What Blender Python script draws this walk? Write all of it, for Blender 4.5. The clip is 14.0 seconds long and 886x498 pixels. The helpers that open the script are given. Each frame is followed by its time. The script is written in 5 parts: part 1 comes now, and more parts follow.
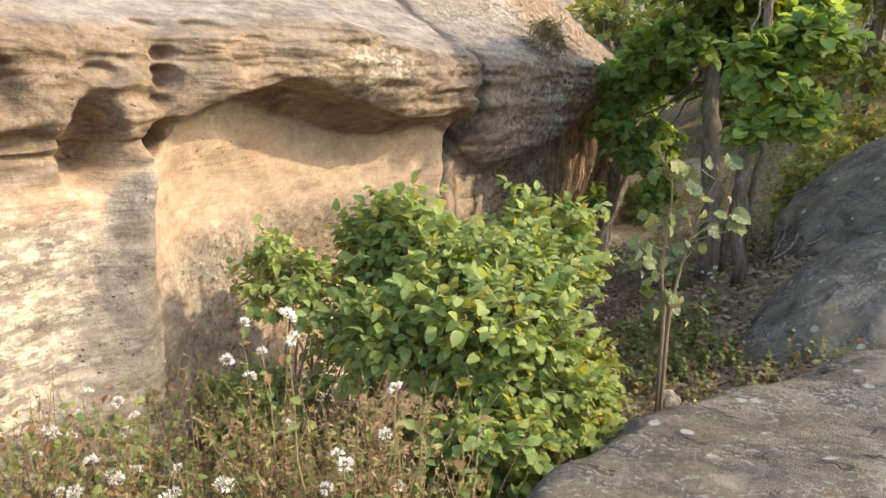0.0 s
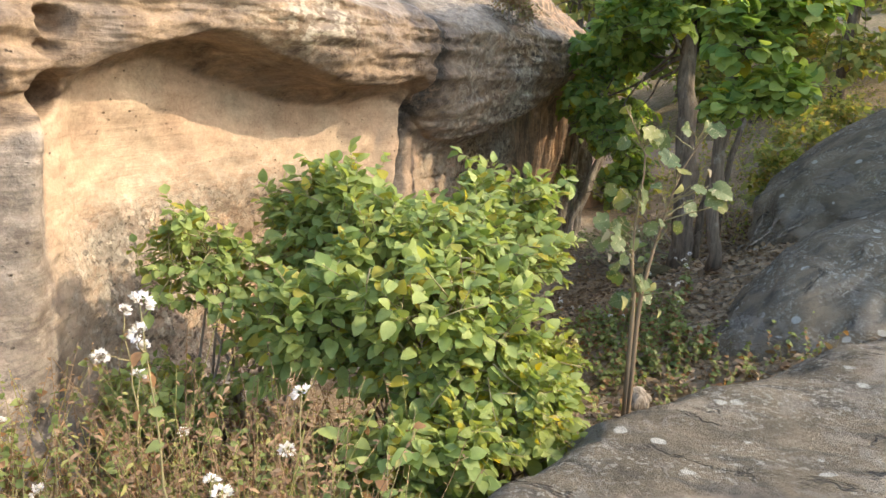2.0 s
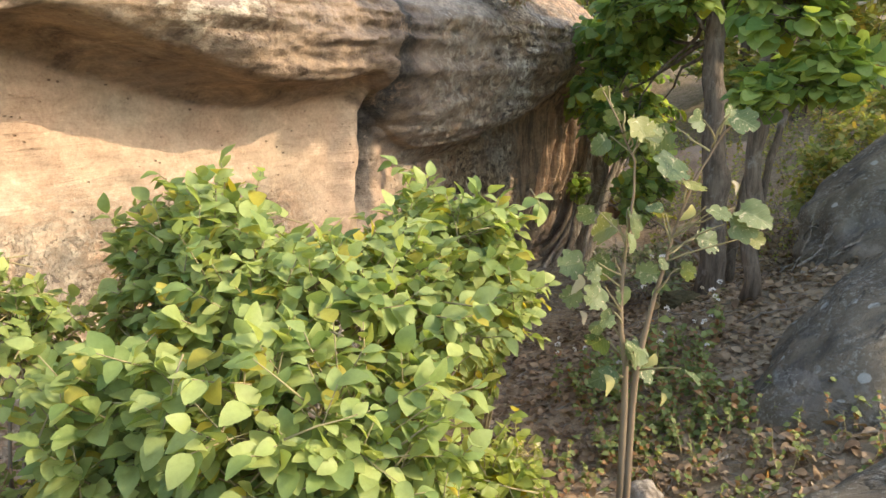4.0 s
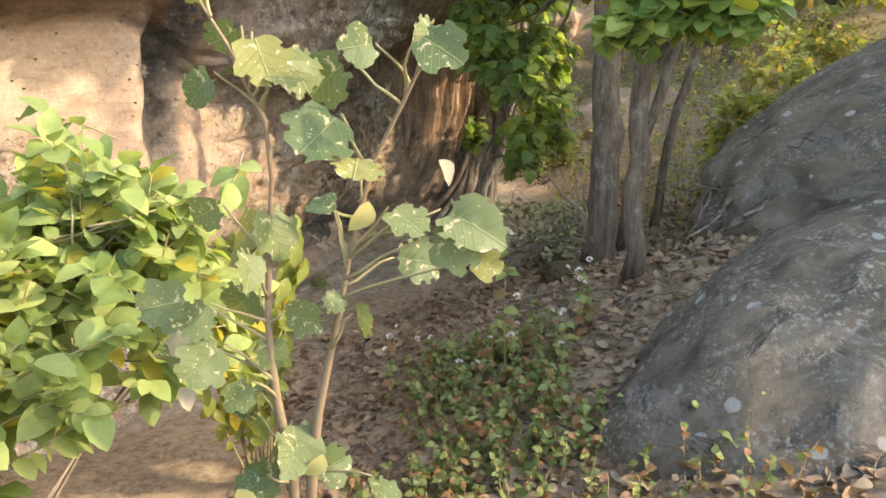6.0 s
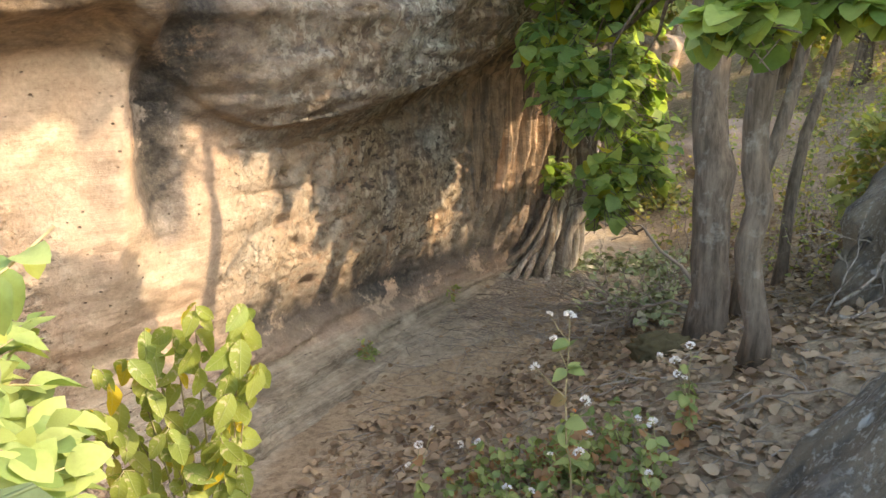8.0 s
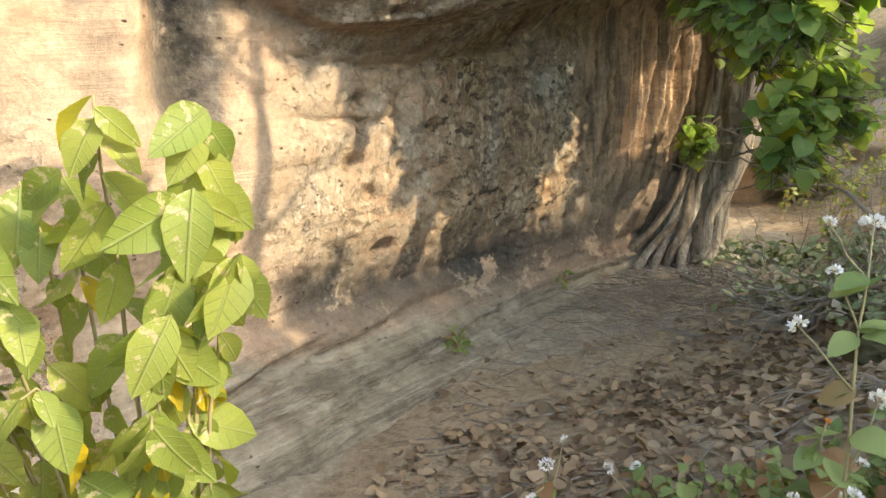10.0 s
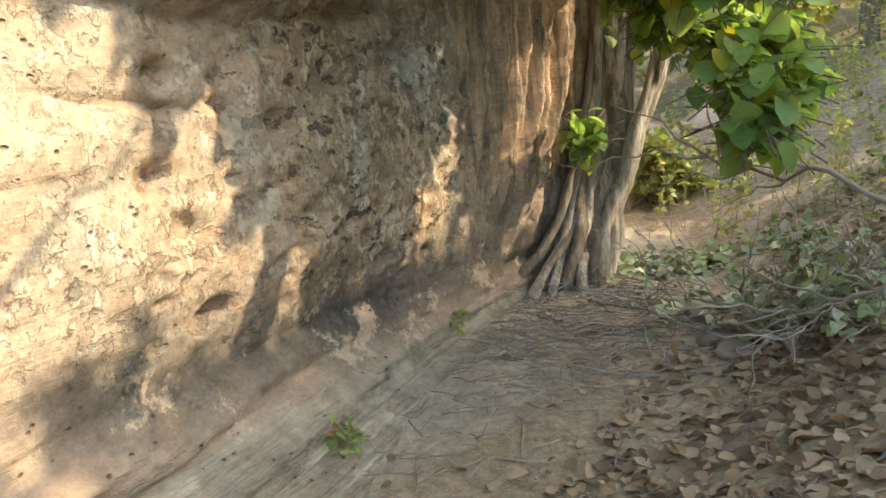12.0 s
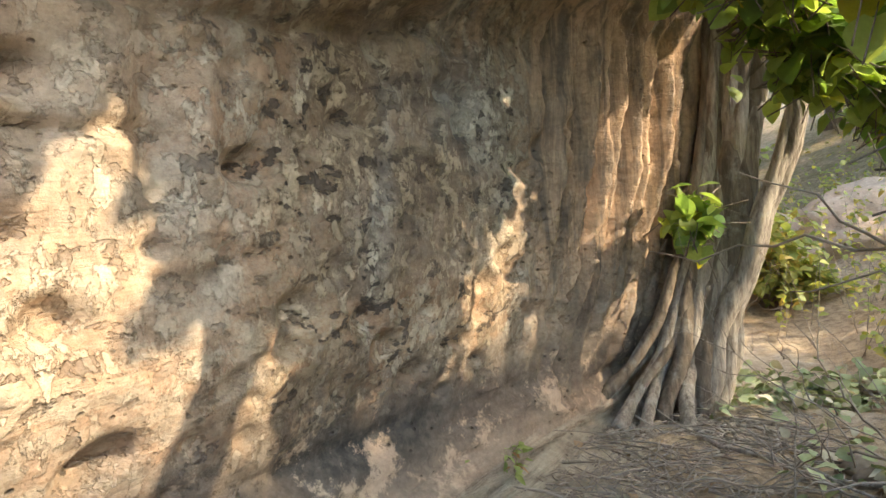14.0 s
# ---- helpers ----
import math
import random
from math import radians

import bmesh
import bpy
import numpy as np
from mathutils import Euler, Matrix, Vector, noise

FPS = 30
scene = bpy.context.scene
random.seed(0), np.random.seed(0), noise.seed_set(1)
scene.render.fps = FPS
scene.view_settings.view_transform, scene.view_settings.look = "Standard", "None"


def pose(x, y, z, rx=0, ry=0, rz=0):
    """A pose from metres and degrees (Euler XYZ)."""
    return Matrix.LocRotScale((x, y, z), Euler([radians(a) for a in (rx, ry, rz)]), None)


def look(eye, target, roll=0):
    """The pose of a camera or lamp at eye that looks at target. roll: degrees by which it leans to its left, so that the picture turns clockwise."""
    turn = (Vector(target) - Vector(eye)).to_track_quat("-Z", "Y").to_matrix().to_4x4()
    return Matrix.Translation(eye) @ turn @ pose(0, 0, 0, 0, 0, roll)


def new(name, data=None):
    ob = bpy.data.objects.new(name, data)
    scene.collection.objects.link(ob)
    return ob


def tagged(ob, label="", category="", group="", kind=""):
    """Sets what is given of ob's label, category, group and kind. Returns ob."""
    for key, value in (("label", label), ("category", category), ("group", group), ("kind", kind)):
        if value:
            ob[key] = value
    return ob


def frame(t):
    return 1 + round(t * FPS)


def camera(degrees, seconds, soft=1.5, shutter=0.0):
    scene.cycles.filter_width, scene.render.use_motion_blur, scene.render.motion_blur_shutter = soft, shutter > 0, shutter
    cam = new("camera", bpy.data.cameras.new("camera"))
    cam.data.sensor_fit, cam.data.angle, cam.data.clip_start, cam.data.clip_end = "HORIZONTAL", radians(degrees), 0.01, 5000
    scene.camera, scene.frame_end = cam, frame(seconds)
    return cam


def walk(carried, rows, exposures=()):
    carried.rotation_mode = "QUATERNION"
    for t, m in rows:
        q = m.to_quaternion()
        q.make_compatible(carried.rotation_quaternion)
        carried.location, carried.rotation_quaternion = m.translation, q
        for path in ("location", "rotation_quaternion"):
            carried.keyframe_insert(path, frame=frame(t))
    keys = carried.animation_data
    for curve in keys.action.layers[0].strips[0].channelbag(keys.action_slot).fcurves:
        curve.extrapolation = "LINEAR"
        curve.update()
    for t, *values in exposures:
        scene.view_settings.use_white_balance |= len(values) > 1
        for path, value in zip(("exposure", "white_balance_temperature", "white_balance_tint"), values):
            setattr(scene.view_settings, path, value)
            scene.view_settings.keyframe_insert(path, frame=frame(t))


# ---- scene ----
cam = camera(64.2, 14.0, soft=1.5)
METRES, EYE, TILT, LEAN, TURN = 9.0, 1.5, -14.0, 0.0, 0.0
ROWS = [
    (0.0, 0.0, 0.0, 0.0, 0.0, 0.0, 0.0),
    (0.5, 0.0002, 0.0032, -0.0001, -1.02, -0.61, 0.69),
    (1.0, 0.0009, 0.0141, -0.001, -0.46, -1.68, 0.58),
    (1.5, 0.0154, 0.036, -0.0077, 0.22, 0.54, -0.47),
    (2.0, 0.0223, 0.0674, -0.0068, -2.07, -0.9, -0.45),
    (2.5, 0.0318, 0.1009, -0.0068, 0.79, -2.97, 1.51),
    (5.0, 0.1361, 0.2813, 0.0236, 0.55, 1.27, 0.32),
    (5.5, 0.1621, 0.3105, 0.0252, -1.4, -1.18, 2.13),
    (6.0, 0.1926, 0.3397, 0.0312, -3.03, -5.12, 0.05),
    (6.5, 0.2137, 0.3796, 0.0364, 0.79, -2.02, -2.06),
    (7.0, 0.2321, 0.4099, 0.0409, 2.95, -3.12, 0.69),
    (9.5, 0.2128, 0.5605, 0.0116, 9.57, 0.71, -1.47),
    (10.0, 0.1965, 0.6063, -0.0052, 12.34, -0.06, -0.56),
    (10.5, 0.1773, 0.6555, -0.01, 5.05, 3.04, -0.05),
    (11.0, 0.1581, 0.6895, -0.0076, -3.44, 3.75, 2.58),
    (11.5, 0.1486, 0.7296, -0.0048, -4.26, 3.42, 5.94),
    (12.0, 0.1385, 0.7632, -0.0021, -2.31, 2.55, 5.82),
    (12.5, 0.1346, 0.7905, 0.0087, -9.07, 4.8, 5.72),
    (13.0, 0.1463, 0.8242, 0.0077, -7.96, 6.02, 3.48),
    (13.5, 0.1578, 0.8513, 0.0146, -1.86, 6.09, 3.25),
    (14.0, 0.1547, 0.8879, 0.0139, 3.64, 10.0, 2.46),
]
PATH = [(t, pose(0, 0, EYE, TILT, LEAN, TURN) @ pose(METRES * x, METRES * y, METRES * z, 90 + pitch, roll, yaw)) for t, x, y, z, yaw, pitch, roll in ROWS]
walk(cam, PATH, exposures=[(0.0, 2.1, 7200, 6), (2.5, 2.3, 7100, 8), (5.0, 2.48, 7500, 9), (7.0, 2.92, 7500, 12), (9.5, 2.95, 7350, 2), (11.0, 3.13, 7150, 2), (13.0, 3.44, 7050, 1), (14.0, 3.5, 7050, 5)])

# ---- world and sun ----
SUN_TO = Vector((0.906, -0.171, 0.58)).normalized()
world = bpy.data.worlds.new("World")
scene.world = world
world.use_nodes = True
wn = world.node_tree.nodes
sky = wn.new("ShaderNodeTexSky")
sky.sky_type = "NISHITA"
sky.sun_disc = False
sky.sun_elevation = math.asin(SUN_TO.z)
sky.sun_rotation = math.atan2(SUN_TO.x, SUN_TO.y)
sky.dust_density = 1.5
wn["Background"].inputs["Strength"].default_value = 0.15
world.node_tree.links.new(sky.outputs[0], wn["Background"].inputs["Color"])
sun_data = bpy.data.lights.new("sun", "SUN")
sun_data.energy, sun_data.angle, sun_data.color = 1.02, radians(0.6), (1.0, 0.88, 0.72)
sun = new("sun", sun_data)
sun.matrix_world = look(SUN_TO * 60, (0, 0, 0))

# ---- materials ----


class Nodes:
    """A short way to write a node material."""

    def __init__(self, name, rough=0.9):
        self.mat = bpy.data.materials.new(name)
        self.mat.use_nodes = True
        self.tree = self.mat.node_tree
        self.bsdf = self.tree.nodes["Principled BSDF"]
        self.bsdf.inputs["Roughness"].default_value = rough
        self.bsdf.inputs["Specular IOR Level"].default_value = 0.3
        self.coord = self.tree.nodes.new("ShaderNodeTexCoord").outputs["Object"]

    def put(self, socket, value):
        if isinstance(value, bpy.types.NodeSocket):
            self.tree.links.new(value, socket)
        elif isinstance(value, tuple) and len(value) == 3 and socket.type == "RGBA":
            socket.default_value = (*value, 1)
        else:
            socket.default_value = value

    def scaled(self, sx, sy, sz, turn=0.0):
        turned = self.tree.nodes.new("ShaderNodeMapping")
        self.put(turned.inputs["Vector"], self.coord)
        turned.inputs["Rotation"].default_value = (0, 0, turn)
        m = self.tree.nodes.new("ShaderNodeMapping")
        self.put(m.inputs["Vector"], turned.outputs[0])
        m.inputs["Scale"].default_value = (sx, sy, sz)
        return m.outputs[0]

    def noise(self, scale, detail=6, rough=0.6, vector=None, distort=0.0):
        n = self.tree.nodes.new("ShaderNodeTexNoise")
        self.put(n.inputs["Vector"], vector or self.coord)
        n.inputs["Scale"].default_value, n.inputs["Detail"].default_value = scale, detail
        n.inputs["Roughness"].default_value, n.inputs["Distortion"].default_value = rough, distort
        return n.outputs["Fac"]

    def voronoi(self, scale, vector=None):
        n = self.tree.nodes.new("ShaderNodeTexVoronoi")
        self.put(n.inputs["Vector"], vector or self.coord)
        n.inputs["Scale"].default_value = scale
        return n.outputs["Distance"]

    def ramp(self, fac, *stops):
        r = self.tree.nodes.new("ShaderNodeValToRGB")
        while len(r.color_ramp.elements) < len(stops):
            r.color_ramp.elements.new(0.5)
        for e, (p, c) in zip(r.color_ramp.elements, stops):
            e.position = p
            e.color = (*c, 1) if isinstance(c, tuple) else (c, c, c, 1)
        self.put(r.inputs[0], fac)
        return r.outputs[0]

    def mix(self, fac, a, b, how="MIX"):
        m = self.tree.nodes.new("ShaderNodeMix")
        m.data_type, m.blend_type = "RGBA", how
        self.put(m.inputs[0], fac), self.put(m.inputs[6], a), self.put(m.inputs[7], b)
        return m.outputs[2]

    def math(self, how, a, b=0.0):
        m = self.tree.nodes.new("ShaderNodeMath")
        m.operation = how
        self.put(m.inputs[0], a), self.put(m.inputs[1], b)
        return m.outputs[0]

    def attr(self, name):
        a = self.tree.nodes.new("ShaderNodeAttribute")
        a.attribute_name = name
        s = self.tree.nodes.new("ShaderNodeSeparateColor")
        self.tree.links.new(a.outputs["Color"], s.inputs[0])
        return s.outputs

    def chance(self):
        """A random number for each object and each loose piece of its mesh."""
        o = self.tree.nodes.new("ShaderNodeObjectInfo").outputs["Random"]
        g = self.tree.nodes.new("ShaderNodeNewGeometry").outputs["Random Per Island"]
        return self.math("FRACT", self.math("ADD", o, g))

    def bump(self, height, depth, strength=1.0, after=None):
        b = self.tree.nodes.new("ShaderNodeBump")
        b.inputs["Distance"].default_value = depth
        self.put(b.inputs["Strength"], strength)
        self.put(b.inputs["Height"], height)
        if after:
            self.put(b.inputs["Normal"], after)
        self.put(self.bsdf.inputs["Normal"], b.outputs[0])
        return b.outputs[0]

    def done(self, colour):
        self.put(self.bsdf.inputs["Base Color"], colour)
        return self.mat


def sandstone():
    """Peach sandstone, grey-brown where weathered, with lichen, soot and painted shade where the mesh says so."""
    m = Nodes("sandstone", 0.95)
    paint = m.attr("paint")
    strata = m.noise(1.0, 8, 0.62, m.scaled(1.2, 1.2, 14.0), 0.4)
    blotch = m.noise(1.7, 6, 0.6)
    grain = m.noise(48, 5, 0.75)
    fresh = m.mix(m.ramp(blotch, (0.35, 0.0), (0.65, 1.0)), (0.40, 0.268, 0.178), (0.385, 0.295, 0.205))
    fresh = m.mix(m.ramp(strata, (0.44, 0.0), (0.68, 0.4)), fresh, (0.38, 0.265, 0.18))
    old = m.mix(m.ramp(strata, (0.38, 0.0), (0.62, 1.0)), (0.31, 0.25, 0.20), (0.12, 0.098, 0.08))
    old = m.mix(m.ramp(m.noise(1.3, 6, 0.65), (0.42, 0.0), (0.62, 0.6)), old, (0.20, 0.145, 0.105))
    old = m.mix(m.ramp(m.noise(4.5, 8, 0.7), (0.45, 0.0), (0.7, 0.75)), old, (0.40, 0.34, 0.28))
    edge = m.math("ADD", m.math("MULTIPLY", paint[0], 1.3), m.math("MULTIPLY", m.math("SUBTRACT", m.noise(3.2, 9, 0.72), 0.5), 1.1))
    colour = m.mix(m.ramp(edge, (0.38, 0.0), (0.72, 1.0)), fresh, old)
    layers = m.attr("dust")
    face = m.mix(m.ramp(m.noise(1.0, 9, 0.72, m.scaled(2.4, 2.4, 5.0), 1.0), (0.36, 0.0), (0.62, 1.0)), (0.31, 0.218, 0.142), (0.095, 0.068, 0.05))
    face = m.mix(m.ramp(m.noise(2.4, 8, 0.7), (0.48, 0.0), (0.66, 0.8)), face, (0.235, 0.185, 0.145))
    edge2 = m.math("ADD", layers[2], m.math("MULTIPLY", m.math("SUBTRACT", m.noise(3.0, 8, 0.7), 0.5), 0.9))
    colour = m.mix(m.ramp(edge2, (0.35, 0.0), (0.65, 1.0)), colour, face)
    crust = m.math("MULTIPLY", paint[1], m.ramp(m.noise(7.5, 9, 0.72, m.scaled(1, 1, 2.2)), (0.48, 0.0), (0.56, 1.0)))
    colour = m.mix(crust, colour, (0.47, 0.41, 0.315))
    patchy = m.math("MULTIPLY", layers[1], m.ramp(m.noise(1.15, 5, 0.6, m.scaled(1, 1, 1.5), 0.5), (0.36, 0.4), (0.52, 1.0)))
    bloom = m.math("MULTIPLY", layers[1], m.ramp(m.noise(2.3, 8, 0.7, m.scaled(1, 1, 1.4), 0.4), (0.5, 0.0), (0.6, 0.8)))
    colour = m.mix(bloom, colour, (0.40, 0.355, 0.29))
    scab = m.math("MULTIPLY", patchy, m.ramp(m.noise(7, 9, 0.74), (0.44, 0.0), (0.54, 0.85)))
    colour = m.mix(scab, colour, m.mix(m.ramp(m.noise(13, 8, 0.8), (0.44, 0.0), (0.56, 1.0)), (0.20, 0.16, 0.12), (0.44, 0.38, 0.295)))
    chips = m.math("MULTIPLY", patchy, m.ramp(m.noise(12, 6, 0.68, m.scaled(1.3, 1.3, 0.9), 0.2), (0.53, 0.0), (0.56, 0.95)))
    colour = m.mix(chips, colour, (0.55, 0.48, 0.375))
    pocks = m.math("MULTIPLY", patchy, m.ramp(m.noise(9.5, 4, 0.6, m.scaled(1, 1, 1.6), 0.3), (0.585, 0.0), (0.61, 0.9)))
    colour = m.mix(pocks, colour, (0.085, 0.07, 0.058))
    wash = m.math("MULTIPLY", layers[1], m.ramp(m.noise(0.8, 6, 0.62, m.scaled(1, 1, 0.8), 0.8), (0.45, 0.0), (0.6, 0.75)))
    colour = m.mix(wash, colour, m.mix(1.0, colour, (0.80, 0.62, 0.44), "MULTIPLY"))
    # black soot, and the shade painted on at the pillar and the rib
    soot_shade = m.math("MULTIPLY", paint[2], m.ramp(m.noise(3.8, 9, 0.75), (0.40, 0.0), (0.46, 1.0)))
    colour = m.mix(soot_shade, colour, m.mix(m.ramp(m.noise(16, 7, 0.75), (0.42, 0.0), (0.62, 1.0)), (0.032, 0.029, 0.026), (0.085, 0.072, 0.058)))
    # orange flutes; the dark lines of their dappled light are painted in
    flute_dapple = m.mix(m.ramp(m.noise(1.0, 6, 0.65, m.scaled(11, 11, 1.1), 0.5), (0.42, 0.0), (0.58, 1.0)), (0.44, 0.28, 0.17), (0.12, 0.088, 0.065))
    colour = m.mix(m.math("MULTIPLY", m.attr("streak")[0], 0.8), colour, flute_dapple)
    dust = layers[0]
    colour = m.mix(m.ramp(m.math("ADD", dust, m.math("MULTIPLY", m.math("SUBTRACT", m.noise(4, 8, 0.7), 0.5), 0.9)), (0.35, 0.0), (0.65, 1.0)), colour, m.mix(m.ramp(m.noise(6, 9, 0.75), (0.4, 0.0), (0.6, 1.0)), (0.36, 0.295, 0.21), (0.20, 0.158, 0.11)))
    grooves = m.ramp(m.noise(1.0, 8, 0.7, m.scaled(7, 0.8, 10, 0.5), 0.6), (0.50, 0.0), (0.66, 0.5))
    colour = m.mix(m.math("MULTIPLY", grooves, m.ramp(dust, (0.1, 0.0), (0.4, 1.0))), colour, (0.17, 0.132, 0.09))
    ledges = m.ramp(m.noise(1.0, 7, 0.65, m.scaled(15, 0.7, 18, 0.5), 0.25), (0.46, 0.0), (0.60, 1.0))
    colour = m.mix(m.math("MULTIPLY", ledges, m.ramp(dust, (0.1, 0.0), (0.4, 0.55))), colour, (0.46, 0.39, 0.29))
    colour = m.mix(0.5, colour, m.mix(m.ramp(grain, (0.3, 0.0), (0.7, 1.0)), (0.35, 0.35, 0.35), (0.72, 0.72, 0.72)), "OVERLAY")
    pits = m.ramp(m.voronoi(13, m.scaled(1, 1, 1.6)), (0.04, 0.0), (0.16, 1.0))
    pitted = m.math("MULTIPLY", m.ramp(m.noise(2.1, 4, 0.6), (0.48, 0.0), (0.58, 1.0)), m.math("SUBTRACT", 1.0, pits))
    colour = m.mix(m.math("MULTIPLY", pitted, 0.8), colour, (0.10, 0.08, 0.065))
    colour = m.mix(0.2, colour, m.mix(m.ramp(m.noise(21, 7, 0.75), (0.34, 0.0), (0.66, 1.0)), (0.22, 0.22, 0.22), (0.75, 0.75, 0.75)), "OVERLAY")
    colour = m.mix(0.45, colour, m.mix(m.ramp(m.noise(4.2, 9, 0.74, m.scaled(1, 1, 1.5), 0.6), (0.34, 0.0), (0.66, 1.0)), (0.27, 0.25, 0.24), (0.70, 0.70, 0.70)), "OVERLAY")
    b = m.bump(strata, 0.03, 0.6)
    rugged = m.math("ADD", 0.3, m.math("MULTIPLY", 0.7, m.math("MAXIMUM", paint[0], layers[1])))
    b = m.bump(m.noise(7, 8, 0.66), 0.032, rugged, b)
    b = m.bump(m.noise(26, 5, 0.65), 0.012, rugged, b)
    b = m.bump(m.math("MULTIPLY", grooves, dust), -0.03, 0.8, b)
    b = m.bump(m.math("MULTIPLY", ledges, dust), 0.02, 0.8, b)
    b = m.bump(chips, 0.018, 1.0, b)
    b = m.bump(m.math("ADD", pitted, pocks), -0.03, 1.0, b)
    m.bump(grain, 0.005, rugged, b)
    return m.done(colour)


def grey_rock():
    """Dark grey weathered rock of the slab and boulders, with pale lichen spots."""
    m = Nodes("grey_rock", 0.92)
    blotch = m.noise(1.6, 9, 0.68, None, 0.5)
    colour = m.mix(m.ramp(blotch, (0.35, 0.0), (0.66, 1.0)), (0.14, 0.112, 0.078), (0.31, 0.25, 0.175))
    streak = m.noise(2.2, 8, 0.7, m.scaled(0.8, 2.6, 2.6, 0.5))
    colour = m.mix(m.ramp(streak, (0.5, 0.0), (0.62, 0.7)), colour, (0.085, 0.078, 0.07))
    colour = m.mix(m.ramp(m.noise(5.5, 7, 0.75), (0.63, 0.0), (0.68, 0.75)), colour, (0.52, 0.49, 0.43))
    colour = m.mix(m.ramp(m.noise(1.1, 5, 0.6), (0.60, 0.0), (0.66, 0.6)), colour, (0.42, 0.34, 0.26))
    spots = m.math("MULTIPLY", m.ramp(m.math("ADD", m.voronoi(5.0), m.math("MULTIPLY", m.noise(14, 5, 0.7), 0.3)), (0.30, 1.0), (0.34, 0.0)), m.ramp(m.noise(2.5, 3, 0.5), (0.45, 0.0), (0.5, 0.85)))
    colour = m.mix(spots, colour, (0.56, 0.54, 0.48))
    colour = m.mix(m.math("MULTIPLY", m.ramp(m.noise(30, 6, 0.75), (0.54, 0.0), (0.58, 0.7)), m.ramp(m.noise(2.0, 4, 0.6), (0.42, 0.0), (0.55, 1.0))), colour, (0.48, 0.45, 0.38))
    grain = m.noise(70, 4, 0.7)
    colour = m.mix(0.45, colour, m.mix(grain, (0.3, 0.3, 0.3), (0.75, 0.75, 0.75)), "OVERLAY")
    seam = m.math("ABSOLUTE", m.math("SUBTRACT", m.noise(0.9, 6, 0.62, None, 0.8), 0.5))
    crack = m.math("MULTIPLY", m.ramp(seam, (0.0, 1.0), (0.014, 0.0)), m.ramp(m.noise(1.7, 3, 0.5), (0.5, 0.0), (0.58, 1.0)))
    colour = m.mix(m.math("MULTIPLY", crack, 0.75), colour, (0.05, 0.045, 0.04))
    flake = m.ramp(m.noise(2.6, 7, 0.7, m.scaled(1.4, 0.8, 1), 0.7), (0.56, 0.0), (0.575, 1.0))
    colour = m.mix(m.math("MULTIPLY", flake, 0.35), colour, (0.36, 0.32, 0.27))
    b = m.bump(m.noise(5, 10, 0.78), 0.09, 1.0)
    b = m.bump(m.noise(19, 8, 0.75), 0.03, 0.9, b)
    b = m.bump(flake, 0.012, 0.8, b)
    b = m.bump(crack, -0.03, 1.0, b)
    m.bump(grain, 0.006, 0.8, b)
    return m.done(colour)


def earth():
    """Trodden sandy earth, browner under the trees, pale dusty rock along the foot of the wall."""
    m = Nodes("earth", 0.97)
    paint = m.attr("paint")
    soil = m.mix(m.noise(2.3, 8, 0.7), (0.28, 0.205, 0.13), (0.43, 0.325, 0.21))
    soil = m.mix(m.ramp(m.noise(14, 8, 0.75), (0.48, 0.0), (0.66, 0.8)), soil, (0.17, 0.118, 0.075))
    dust = m.mix(m.noise(3.1, 8, 0.7, m.scaled(3.0, 0.7, 1, 0.52)), (0.31, 0.25, 0.175), (0.47, 0.385, 0.28))
    dust = m.mix(m.ramp(m.noise(1.6, 8, 0.7), (0.5, 0.0), (0.62, 0.7)), dust, (0.38, 0.285, 0.18))
    colour = m.mix(m.ramp(m.math("ADD", paint[0], m.math("MULTIPLY", m.math("SUBTRACT", m.noise(2.8, 8, 0.7), 0.5), 1.2)), (0.4, 0.0), (0.62, 1.0)), soil, dust)
    grass = m.math("MULTIPLY", paint[1], m.ramp(m.noise(5, 8, 0.7), (0.42, 0.0), (0.58, 1.0)))
    colour = m.mix(grass, colour, (0.20, 0.17, 0.08))
    grain = m.noise(90, 4, 0.7)
    colour = m.mix(0.5, colour, m.mix(grain, (0.3, 0.3, 0.3), (0.75, 0.75, 0.75)), "OVERLAY")
    colour = m.mix(0.6, colour, m.mix(m.ramp(m.noise(17, 9, 0.78), (0.36, 0.0), (0.64, 1.0)), (0.22, 0.21, 0.2), (0.72, 0.72, 0.72)), "OVERLAY")
    b = m.bump(m.noise(11, 10, 0.75), 0.04, 0.8)
    m.bump(grain, 0.008, 0.8, b)
    return m.done(colour)


